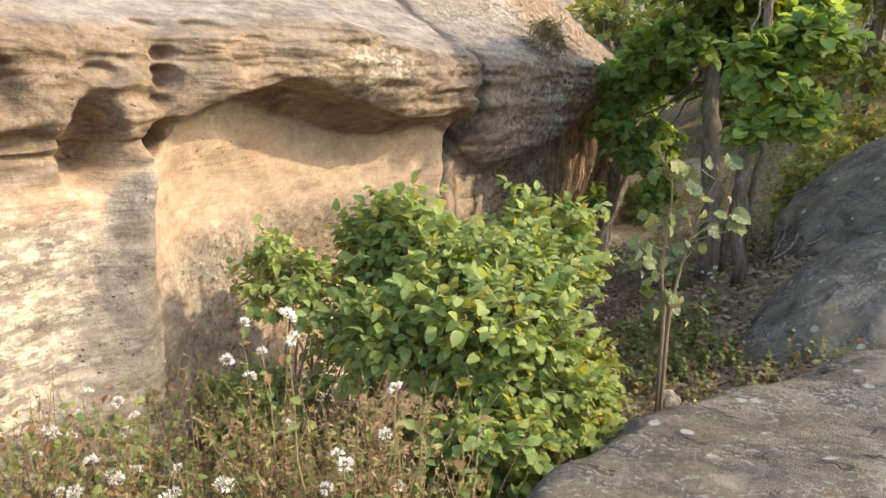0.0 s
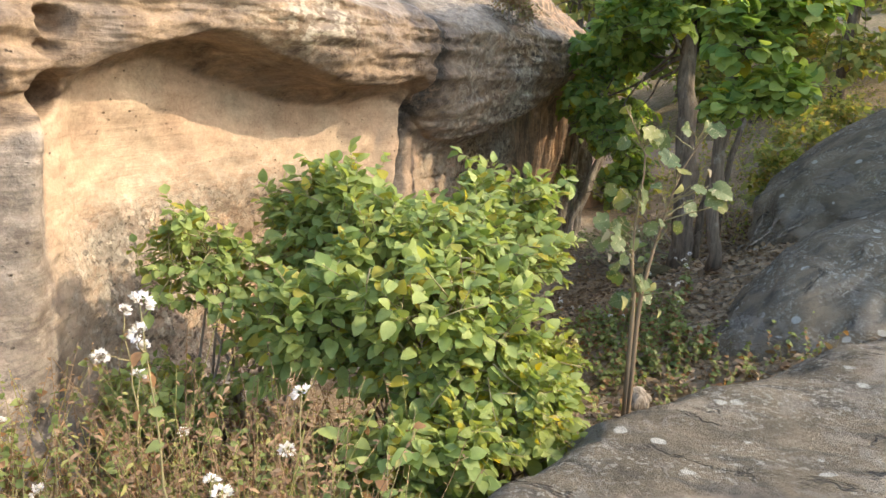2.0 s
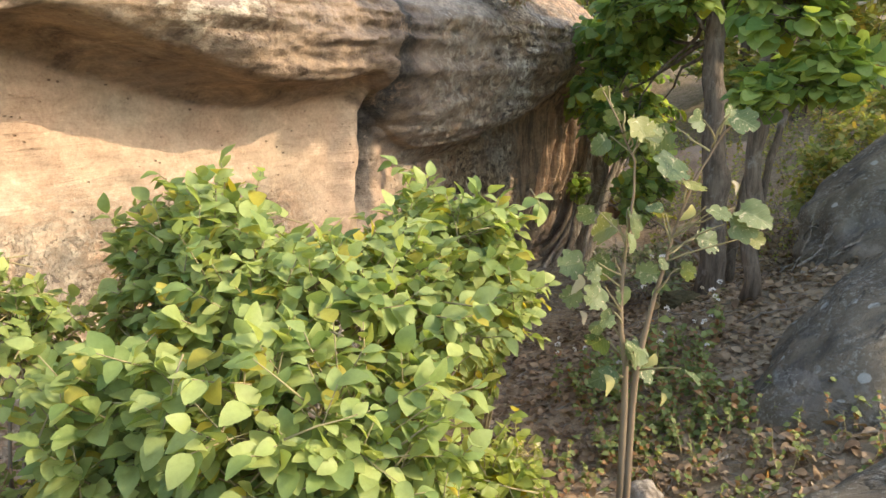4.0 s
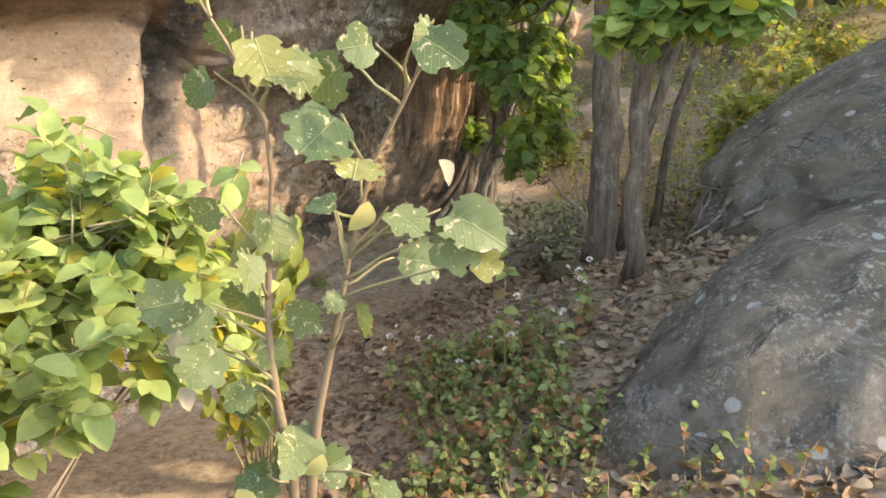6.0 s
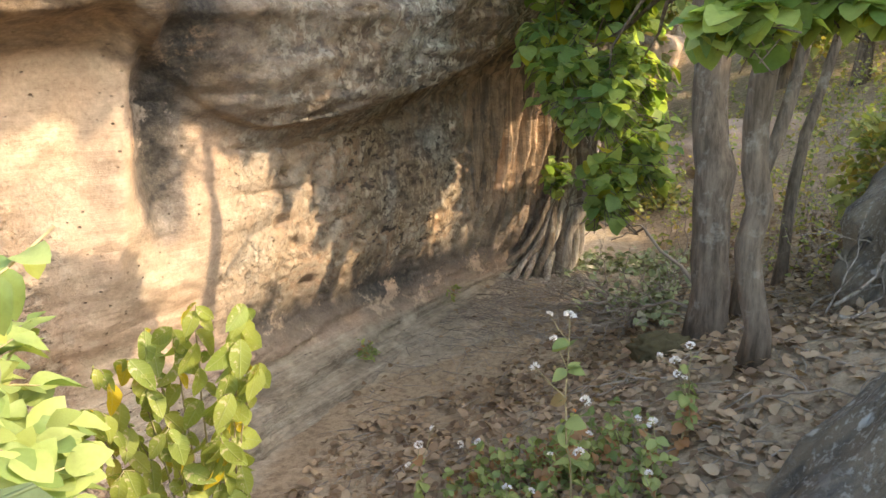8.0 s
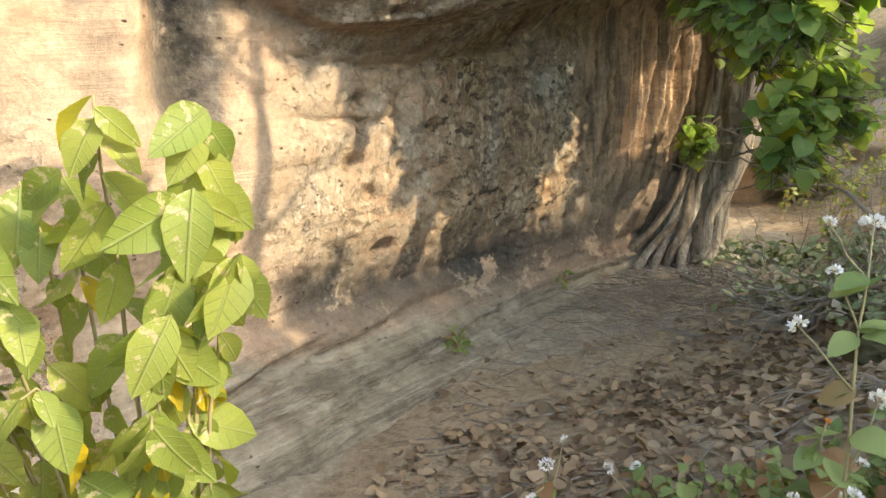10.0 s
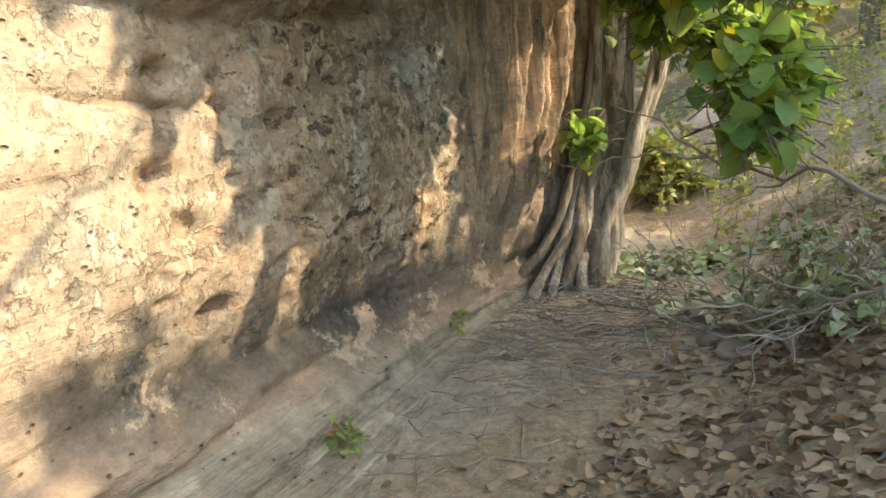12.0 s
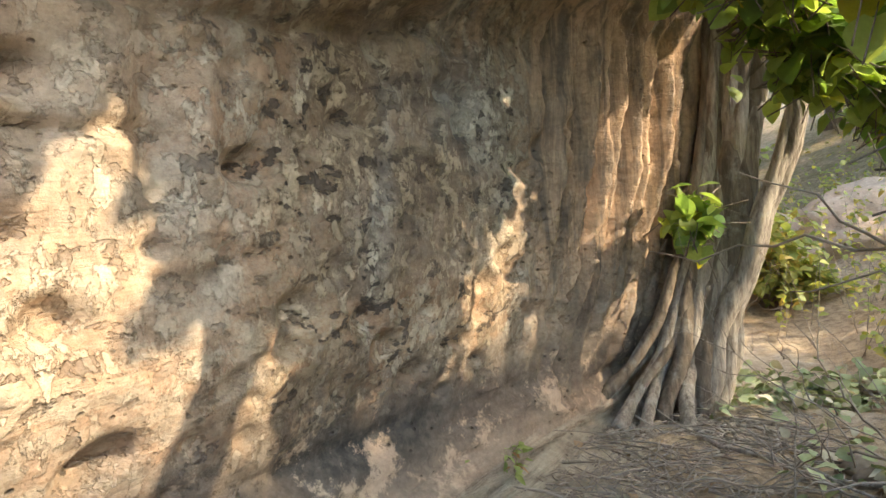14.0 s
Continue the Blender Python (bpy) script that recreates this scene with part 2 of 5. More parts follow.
def leafy(name, light, dark, old, old_share, glow=0.45, rough=0.5, veins=False):
    """Leaf blades: each its own green, a share of them turning, with light shining through."""
    m = Nodes(name, rough)
    r = m.chance()
    colour = m.mix(m.ramp(r, (0.0, 0.0), (1.0, 1.0)), dark, light)
    r2 = m.math("FRACT", m.math("MULTIPLY", r, 17.31))
    colour = m.mix(m.ramp(r2, (1.0 - old_share - 0.02, 0.0), (1.0 - old_share, 1.0)), colour, old)
    colour = m.mix(m.ramp(m.noise(38, 5, 0.7), (0.35, 0.0), (0.7, 0.5)), colour, m.mix(1.0, colour, (0.62, 0.6, 0.5), "MULTIPLY"))
    if veins:
        xyz = m.tree.nodes.new("ShaderNodeSeparateXYZ")
        m.put(xyz.inputs[0], m.coord)
        side = m.math("ABSOLUTE", xyz.outputs[1])
        ribs = m.math("SINE", m.math("MULTIPLY", m.math("SUBTRACT", xyz.outputs[0], m.math("MULTIPLY", side, 0.75)), 42.0))
        vein = m.math("MAXIMUM", m.ramp(ribs, (0.90, 0.0), (0.99, 0.6)), m.ramp(side, (0.008, 1.0), (0.02, 0.0)))
        colour = m.mix(m.math("MULTIPLY", vein, 0.28), colour, (0.40, 0.42, 0.24))
        holes = m.ramp(m.noise(5, 5, 0.65), (0.60, 0.0), (0.64, 0.8))
        colour = m.mix(holes, colour, (0.55, 0.46, 0.30))
        m.bump(vein, 0.01, 0.6)
    m.put(m.bsdf.inputs["Base Color"], colour)
    t = m.tree.nodes.new("ShaderNodeBsdfTranslucent")
    m.put(t.inputs["Color"], m.mix(1.0, colour, (1.35, 1.25, 0.6), "MULTIPLY"))
    s = m.tree.nodes.new("ShaderNodeMixShader")
    s.inputs[0].default_value = glow
    m.tree.links.new(m.bsdf.outputs[0], s.inputs[1])
    m.tree.links.new(t.outputs[0], s.inputs[2])
    m.tree.links.new(s.outputs[0], m.tree.nodes["Material Output"].inputs["Surface"])
    return m.mat


def bark(name, light, dark, scale=9.0):
    m = Nodes(name, 0.95)
    ribs = m.noise(scale, 8, 0.7, m.scaled(2.2, 2.2, 0.35))
    colour = m.mix(m.ramp(ribs, (0.36, 0.0), (0.64, 1.0)), dark, light)
    colour = m.mix(m.ramp(m.noise(6, 7, 0.7), (0.55, 0.0), (0.68, 0.5)), colour, (0.42, 0.39, 0.33))
    b = m.bump(ribs, 0.03, 0.9)
    m.bump(m.noise(45, 6, 0.7), 0.008, 0.7, b)
    return m.done(colour)


def plain(name, a, b, scale=20, rough=0.9, depth=0.004):
    m = Nodes(name, rough)
    n = m.noise(scale, 7, 0.7)
    r = m.chance()
    m.bump(n, depth, 0.8)
    return m.done(m.mix(m.math("MULTIPLY", m.math("ADD", n, r), 0.5), a, b))


M_WALL, M_ROCK, M_EARTH = sandstone(), grey_rock(), earth()
M_BUSH = leafy("bush_leaf", (0.41, 0.46, 0.165), (0.19, 0.27, 0.085), (0.40, 0.35, 0.06), 0.05)
M_TREE = leafy("tree_leaf", (0.40, 0.49, 0.16), (0.14, 0.25, 0.075), (0.40, 0.38, 0.05), 0.04, 0.62)
M_BIG = leafy("sapling_leaf", (0.175, 0.205, 0.085), (0.08, 0.12, 0.045), (0.23, 0.23, 0.07), 0.1, 0.32, 0.5, True)
M_YOUNG = leafy("young_leaf", (0.37, 0.40, 0.095), (0.22, 0.28, 0.062), (0.55, 0.42, 0.03), 0.04, 0.5, 0.5, True)
M_FAR = leafy("far_leaf", (0.46, 0.46, 0.16), (0.18, 0.24, 0.07), (0.45, 0.36, 0.12), 0.18, 0.5)
M_WEED = leafy("weed_leaf", (0.34, 0.38, 0.14), (0.16, 0.22, 0.075), (0.33, 0.18, 0.09), 0.22)
M_DRY = leafy("dry_weed", (0.38, 0.25, 0.15), (0.20, 0.12, 0.072), (0.30, 0.28, 0.10), 0.25, 0.3, 0.8)
M_LITTER = leafy("dry_leaf", (0.40, 0.275, 0.17), (0.12, 0.075, 0.045), (0.37, 0.27, 0.175), 0.15, 0.15, 0.8)
M_CUT = leafy("cut_leaf", (0.38, 0.41, 0.22), (0.16, 0.20, 0.10), (0.44, 0.40, 0.30), 0.2, 0.2, 0.7)
M_PALE = leafy("withered_leaf", (0.50, 0.46, 0.37), (0.34, 0.28, 0.2), (0.42, 0.38, 0.16), 0.3, 0.3, 0.8)
M_PETAL = leafy("petal", (0.85, 0.82, 0.86), (0.74, 0.70, 0.78), (0.82, 0.76, 0.72), 0.15, 0.3, 0.7)
M_ORANGE = leafy("orange_petal", (0.85, 0.25, 0.03), (0.75, 0.16, 0.02), (0.9, 0.45, 0.05), 0.2, 0.3, 0.6)
M_TRUNK = bark("trunk_bark", (0.235, 0.18, 0.13), (0.08, 0.06, 0.042))
M_ROOT = bark("pale_bark", (0.44, 0.37, 0.29), (0.13, 0.10, 0.075), 12)
M_TWIG = plain("twig_bark", (0.15, 0.11, 0.08), (0.38, 0.32, 0.25))
M_CANE = plain("tan_stem", (0.17, 0.115, 0.07), (0.28, 0.20, 0.12))
M_STEM = plain("green_stem", (0.22, 0.19, 0.09), (0.32, 0.25, 0.13))
M_STONE = plain("brown_stone", (0.15, 0.11, 0.075), (0.30, 0.235, 0.165), 9, 0.95, 0.02)
M_MOSS = plain("moss", (0.06, 0.05, 0.025), (0.16, 0.13, 0.06), 26, 1.0, 0.03)

# ---- shaping helpers ----


def mesh_of(name, verts, faces, material, smooth=True):
    me = bpy.data.meshes.new(name)
    me.from_pydata(np.asarray(verts, float).tolist(), [], faces if isinstance(faces, list) else faces.tolist())
    me.materials.append(material)
    if smooth:
        me.polygons.foreach_set("use_smooth", [True] * len(me.polygons))
    me.update()
    return me


def part_mesh(name, me, parent, label="", kind=""):
    ob = new(name, me)
    ob.parent = parent
    return tagged(ob, label=label, kind=kind)


def thing(name, label, category, at=(0, 0, 0), group=""):
    ob = new(name)
    ob.empty_display_size = 0.1
    ob.location = at
    return tagged(ob, label, category, group)


def grid_faces(nu, nv):
    i = np.arange(nu - 1)[:, None] * nv + np.arange(nv - 1)[None, :]
    i = i.ravel()
    return np.stack([i, i + nv, i + nv + 1, i + 1], 1)


def paint_mesh(me, rgb, name="paint"):
    a = me.color_attributes.new(name, "FLOAT_COLOR", "POINT")
    a.data.foreach_set("color", np.hstack([np.clip(rgb, 0, 1), np.ones((len(rgb), 1))]).ravel())


def smooth01(a, b, x):
    t = np.clip((x - a) / (b - a), 0, 1)
    return t * t * (3 - 2 * t)


def bell(x, c, w):
    return np.exp(-((x - c) / w) ** 2)


def blur(a, k, axis):
    w = np.hanning(2 * k + 3)[1:-1]
    w /= w.sum()
    pad = [(0, 0)] * a.ndim
    pad[axis] = (k, k)
    return np.apply_along_axis(lambda r: np.convolve(r, w, "valid"), axis, np.pad(a, pad, "edge"))


def fractal(points, scale, octaves=5, rough=0.9):
    """Fractal noise at rows of x, y, z; scale may differ along the axes."""
    return np.array([noise.fractal(Vector(p), rough, 2.1, octaves) for p in np.asarray(points) * np.asarray(scale)])


def tube(points, radii, sides=7):
    """A tapered tube along points: its vertices and faces."""
    p = np.asarray(points, float)
    tan = np.gradient(p, axis=0)
    tan /= np.linalg.norm(tan, axis=1)[:, None] + 1e-9
    side = np.cross(tan[0], (1.0, 0.2, 0.0) if abs(tan[0][2]) > 0.7 else (0.0, 0.0, 1.0))
    u = np.zeros_like(p)
    for i in range(len(p)):
        side = side - tan[i] * (side @ tan[i])
        side = side / (np.linalg.norm(side) + 1e-9)
        u[i] = side
    w = np.cross(tan, u)
    a = np.linspace(0, 2 * np.pi, sides, endpoint=False)
    ring = u[:, None, :] * np.cos(a)[None, :, None] + w[:, None, :] * np.sin(a)[None, :, None]
    v = (p[:, None, :] + ring * np.asarray(radii, float)[:, None, None]).reshape(-1, 3)
    f = []
    for i in range(len(p) - 1):
        for j in range(sides):
            k = (j + 1) % sides
            f.append([i * sides + j, i * sides + k, (i + 1) * sides + k, (i + 1) * sides + j])
    f.append([j for j in range(sides)][::-1])
    f.append([(len(p) - 1) * sides + j for j in range(sides)])
    return v, f


def joined(pieces):
    v, f, n = [], [], 0
    for pv, pf in pieces:
        v.append(pv)
        f += [[i + n for i in face] for face in pf]
        n += len(pv)
    return np.vstack(v), f


def bent(start, end, wobble, n, rng):
    """A crooked line from start to end."""
    t = np.linspace(0, 1, n)[:, None]
    line = np.asarray(start) * (1 - t) + np.asarray(end) * t
    off = np.cumsum(rng.normal(0, 1, (n, 3)), 0)
    off -= off[0] * (1 - t) + off[-1] * t
    return line + off * wobble


def leaf_shape(width=0.6, fold=0.12, droop=0.15, heart=False, fine=False):
    """A leaf blade one unit long, along x, its face up: vertices and faces."""
    xs = (0.0, 0.09, 0.24, 0.44, 0.66, 0.86, 1.0) if fine else (0.0, 0.2, 0.48, 0.76, 1.0)
    if fine:
        ws = (0.36, 0.80, 0.99, 1.0, 0.80, 0.40, 0.0) if heart else (0.05, 0.50, 0.88, 1.0, 0.82, 0.42, 0.0)
    else:
        ws = (0.30 if heart else 0.04, 0.88, 1.0, 0.58, 0.0)
    n = len(xs)
    mid = [(x, 0, -droop * x * x) for x in xs]
    left = [(x - (0.10 if heart and i == 0 else 0), 0.5 * width * w, fold * w - droop * x * x - 0.04 * w * math.sin(9 * x)) for i, (x, w) in enumerate(zip(xs[:-1], ws))]
    right = [(x, -y, z + 0.05 * math.sin(7 * x)) for x, y, z in left]
    v = np.array(mid + left + right, float)
    f = []
    for i in range(n - 2):
        f.append([i, i + 1, n + i + 1, n + i])
        f.append([i, 2 * n - 1 + i, 2 * n + i, i + 1])
    f.append([n - 2, n - 1, 2 * n - 2])
    f.append([n - 2, 3 * n - 3, n - 1])
    return v, f


def turns(along, up):
    """Rotation matrices whose x axis is along and whose z axis is near up."""
    a = along / (np.linalg.norm(along, axis=1)[:, None] + 1e-9)
    side = np.cross(up, a)
    side /= np.linalg.norm(side, axis=1)[:, None] + 1e-9
    n = np.cross(a, side)
    return np.stack([a, side, n], 2)


def spread(shape, at, rot, size):
    """One mesh's worth of leaves: the shape at every place, turned and sized."""
    v, f = shape
    all_v = np.einsum("nij,kj->nki", rot, v) * size[:, None, None] + at[:, None, :]
    k = len(v)
    base = [tuple(face) for face in f]
    return all_v.reshape(-1, 3), [[i + n * k for i in face] for n in range(len(at)) for face in base]


def leaf_parts(parent, name, me_list, at, rot, size):
    """Single leaves as objects that share a few meshes."""
    for i in range(len(at)):
        ob = new(name, me_list[i % len(me_list)])
        ob.parent = parent
        ob.matrix_basis = Matrix.Translation(at[i]) @ Matrix(rot[i].tolist()).to_4x4() @ Matrix.Scale(float(size[i]), 4)


def sprigs(rng, blobs, count, per, size, shell=0.55, reach=0.16, droop=0.5):
    """Leaf places on twigs inside a set of blobs (centre, radii): places, turns, sizes, twig lines."""
    vol = np.array([b[1][0] * b[1][1] * b[1][2] for b in blobs]) ** 0.67
    pick = rng.choice(len(blobs), count, p=vol / vol.sum())
    way = rng.normal(0, 1, (count, 3))
    way /= np.linalg.norm(way, axis=1)[:, None]
    way[:, 2] = np.where(way[:, 2] < -0.5, -way[:, 2], way[:, 2])
    c = np.array([blobs[k][0] for k in pick], float)
    r = np.array([blobs[k][1] for k in pick], float)
    lump = 0.84 + 0.42 * fractal(c + way * r, (1.9, 1.9, 1.9), 3) + 0.22 * (rng.random(count) > 0.95)
    dist = (shell + (1 - shell) * rng.random(count) ** 0.6) * lump
    tip = c + way * r * dist[:, None]
    out = way * np.array([1, 1, 0.6]) + [0, 0, 0.25] + rng.normal(0, 0.35, (count, 3))
    out /= np.linalg.norm(out, axis=1)[:, None]
    at, along, up = [], [], []
    for k in range(per):
        f = k / max(per - 1, 1)
        p = tip - out * reach * (1 - f)
        side = rng.normal(0, 1, (count, 3))
        side -= out * (side * out).sum(1)[:, None]
        side /= np.linalg.norm(side, axis=1)[:, None]
        a = out * (0.35 + 0.5 * f) + side * (1 - 0.6 * f) + [0, 0, -droop * 0.6]
        at.append(p), along.append(a)
        up.append(out * 0.5 + np.array([0.15, -0.1, 0.9]) + rng.normal(0, 0.3, (count, 3)))
    at, along, up = np.vstack(at), np.vstack(along), np.vstack(up)
    sizes = size * rng.uniform(0.6, 1.25, len(at))
    return at, turns(along, up), sizes, (tip - out * reach * 1.6, tip)


# ---- the lie of the land ----


def floor_z(x, y):
    """Height of the ground: a gully that falls away ahead, with a bank on its right."""
    x, y = np.asarray(x, float), np.asarray(y, float)
    g = np.interp(y, [-30, -6, 0, 2, 3, 4.5, 5.2, 6, 7, 8, 9, 12, 14, 20, 45, 200], [1.2, 0.2, -0.45, -0.6, -0.72, -1.0, -1.2, -1.42, -1.58, -1.68, -1.72, -1.66, -1.5, -0.7, 3.5, 12])
    bank = np.interp(y, [0, 4, 6, 7.9, 8.8, 10.4, 12, 15, 25], [3.0, 2.5, 1.6, 1.1, 1.8, 3.0, 3.6, 4.2, 6.0])
    rise = np.maximum(0, x - bank)
    return g + 0.35 * np.minimum(rise, 3.5) + 0.22 * np.clip(rise - 3.5, 0, 30) + 0.03 * np.clip(rise - 33, 0, 200)


def stretch(lo, hi, step, far):
    core = np.arange(lo, hi, step)
    tail = step * 1.35 ** np.arange(1, 40)
    tail = np.cumsum(tail)
    tail = tail[tail < far]
    return np.concatenate([lo - tail[::-1], core, core[-1] + tail])


gx, gy = stretch(-2.5, 6.0, 0.05, 700), stretch(0.5, 14.0, 0.05, 700)
GX, GY = np.meshgrid(gx, gy, indexing="ij")
GZ = floor_z(GX, GY)
flat = np.stack([GX.ravel(), GY.ravel(), np.zeros(GX.size)], 1)
near = (np.abs(flat[:, 0] - 1.5) < 12) & (np.abs(flat[:, 1] - 7) < 14)
rough_z = np.zeros(len(flat))
rough_z[near] = 0.035 * fractal(flat[near], (1.7, 1.7, 1), 5, 0.8) + 0.012 * fractal(flat[near], (7, 7, 1), 3, 0.6)
GZ = blur(blur(GZ, 6, 0), 6, 1) + rough_z.reshape(GX.shape)
ground_me = mesh_of("ground", np.stack([GX.ravel(), GY.ravel(), GZ.ravel()], 1), grid_faces(len(gx), len(gy)), M_EARTH)
WALL_A, WALL_D, WALL_N = np.array([-2.1, 4.5]), np.array([0.5, 0.866]), np.array([0.866, -0.5])
off_wall = (flat[:, :2] - WALL_A) @ WALL_N
dusty = (1 - smooth01(0.1, 0.75, off_wall + 0.25 * np.sin(flat[:, 1] * 2.3))) * smooth01(-0.8, -0.3, off_wall) * smooth01(5.2, 7.0, flat[:, 1]) * (1 - smooth01(12, 14, flat[:, 1]))
dusty = np.maximum(dusty, 0.9 * bell(flat[:, 0], 3.0, 0.9) * bell(flat[:, 1], 12.6, 1.2))
grassy = np.maximum(1 - smooth01(3.5, 5.0, flat[:, 1]), smooth01(14, 18, flat[:, 1]) * 0.7)
paint_mesh(ground_me, np.stack([dusty, grassy, np.zeros(len(flat))], 1))
ground = tagged(new("ground", ground_me), "sandy brown earth strewn with dry leaves and twigs", "ground", kind="structure")


def ground_at(x, y):
    return float(floor_z(x, y))


# ---- the rock wall ----


def rock_wall():
    s = np.concatenate([np.arange(-9, -1.6, 0.15), np.arange(-1.6, 1.0, 0.018), np.arange(1.0, 5.0, 0.026), np.arange(5.0, 9.0, 0.016), np.arange(9.0, 10.5, 0.026), np.arange(10.5, 22, 0.15)])
    keys = [-9, -1.5, -0.4, 0.3, 0.6, 1.2, 1.75, 2.6, 3.3, 3.9, 4.25, 4.6, 5.0, 5.6, 6.5, 7.3, 8.0, 8.6, 9.1, 9.6, 10.2, 12.0, 22]

    def along(*values):
        return np.interp(s, keys, values)

    back = along(0.3, 0.06, 0.08, 0.03, -0.16, -0.22, -0.22, -0.2, -0.12, -0.05, -0.08, -0.1, -0.14, -0.2, -0.22, -0.2, -0.16, -0.06, 0.08, 0.16, 0.05, -0.5, -2.0)
    foot = along(0.3, 0.22, 0.2, 0.1, -0.06, -0.12, -0.12, -0.15, -0.18, -0.18, -0.18, -0.18, -0.19, -0.2, -0.2, -0.18, -0.16, -0.1, -0.05, -0.05, -0.2, -0.5, -2.0)
    foot_z = along(-0.8, -0.8, -0.8, -0.8, -0.9, -1.0, -1.1, -1.2, -1.25, -1.3, -1.38, -1.45, -1.52, -1.6, -1.67, -1.71, -1.73, -1.73, -1.7, -1.68, -1.68, -1.6, -1.4)
    # height of the brow's lower edge, the drop from it to the crease behind, and how far it stands out
    lip_z = along(1.05, 1.05, 1.02, 1.08, 1.27, 1.42, 1.28, 1.04, 1.02, 1.12, 0.85, 0.52, 0.36, 0.40, 0.56, 0.76, 0.98, 1.15, 1.25, 1.2, 1.1, 1.0, 1.0)
    under = along(0.12, 0.12, 0.12, 0.12, 0.12, 0.12, 0.12, 0.12, 0.15, 0.2, 0.16, 0.12, 0.12, 0.18, 0.26, 0.32, 0.44, 0.5, 0.5, 0.4, 0.3, 0.2, 0.2)
    lip = along(0.6, 0.26, 0.22, 0.22, 0.40, 0.48, 0.55, 0.58, 0.54, 0.46, 0.14, 0.08, 0.16, 0.36, 0.48, 0.55, 0.60, 0.60, 0.6, 0.55, 0.2, -0.5, -2.6)
    bulge = along(0, 0, 0, 0, 0, 0, 0, 0, 0, 0.05, 0.24, 0.28, 0.26, 0.2, 0.22, 0.22, 0.18, 0.12, 0.06, 0, 0, 0, 0)
    lean = along(0, 0, 0, 0, 0, 0, 0, 0, 0, 0, 0, 0, 0, 0, 0, 0.02, 0.08, 0.2, 0.3, 0.32, 0.1, 0, 0)
    top_z = along(1.8, 1.76, 1.76, 1.76, 1.76, 1.85, 1.86, 1.70, 1.66, 1.66, 1.68, 1.68, 1.66, 1.64, 1.62, 1.6, 1.6, 1.6, 1.55, 1.5, 1.5, 1.8, 1.8)
    rise = along(1, 1, 1, 1, 1, 1, 1, 1.1, 1.3, 1.5, 1.6, 1.7, 1.8, 1.9, 2.1, 2.2, 2.2, 2.2, 2, 2, 2, 2, 2)
    hollow = along(0, 0, 0, 0, 0, 0, 0, 0, 0, 0.03, 0.06, 0.08, 0.12, 0.15, 0.16, 0.13, 0.08, 0.03, 0, 0, 0, 0, 0)
    one = np.ones_like(s)
    apron = 1 + 0.35 * smooth01(3.4, 4.6, s) * (1 - smooth01(8.0, 9.0, s))
    rows = [
        (foot + 0.62 * apron, foot_z - 0.6 * one),
        (foot + 0.48 * apron, foot_z - 0.25),
        (foot + 0.24 * apron, foot_z - 0.05),
        (foot, foot_z + 0.16),
        (foot * 0.6 + back * 0.4 - hollow, foot_z + 0.45),
        (back, np.minimum(foot_z + 0.9, lip_z - under - 0.15)),
        (back + 0.02 + lean, lip_z - under),
        (back + lean + (lip - back - lean) * 0.40, lip_z + 0.03 - 0.6 * np.maximum(under - 0.12, 0)),
        (lip - 0.04, lip_z + 0.05),
        (lip + 0.05, lip_z + 0.16),
        (lip + 0.06 + 0.75 * bulge, (lip_z + top_z) / 2 + 0.05),
        (lip - 0.02 + bulge, top_z),
        (lip - 0.55 + 0.5 * bulge, top_z + 0.22 * rise),
        (lip - 1.7, top_z + 0.75 * rise),
        (lip - 4.0, top_z + 1.9 * rise),
        (lip - 8.0, top_z + 2.6),
        (lip - 14.0, top_z + 1.0),
        (lip - 16.0, -3.0 * one),
    ]
    counts = [4, 8, 16, 14, 32, 50, 14, 14, 8, 14, 24, 14, 16, 14, 8, 6, 4]
    O = np.concatenate([a[0][:, None] + (b[0] - a[0])[:, None] * np.arange(n) / n for a, b, n in zip(rows, rows[1:], counts)], 1)
    Z = np.concatenate([a[1][:, None] + (b[1] - a[1])[:, None] * np.arange(n) / n for a, b, n in zip(rows, rows[1:], counts)], 1)
    O, Z = blur(blur(O, 3, 1), 6, 0), blur(blur(Z, 3, 1), 6, 0)
    S = np.repeat(s[:, None], O.shape[1], 1)
    # the pillar and its niches
    low = 1 - smooth01(0.85, 1.15, Z)
    O += 0.25 * bell(S, -0.2 + 0.22 * (Z + 0.4), np.clip(0.30 - 0.15 * (Z + 0.4), 0.11, 0.34)) * low
    for hs, hz, ws, wz, deep in ((-0.24, 1.08, 0.19, 0.27, 0.42), (0.27, 1.08, 0.12, 0.13, 0.34), (0.27, 1.47, 0.09, 0.08, 0.18), (0.27, 1.62, 0.08, 0.045, 0.13), (0.24, 1.33, 0.07, 0.04, 0.12), (-0.85, 1.42, 0.18, 0.17, 0.2), (-0.17, 1.50, 0.13, 0.06, 0.12), (-0.7, 1.14, 0.3, 0.05, 0.12), (0.25, 1.78, 0.16, 0.05, 0.12), (0.62, 1.79, 0.14, 0.05, 0.12)):
        O -= deep * np.exp(-(((S - hs) / ws) ** 2 + ((Z - hz) / wz) ** 2) ** 3)
    # small wind-worn pits, and two bedding cracks
    pit_rng = np.random.default_rng(17)
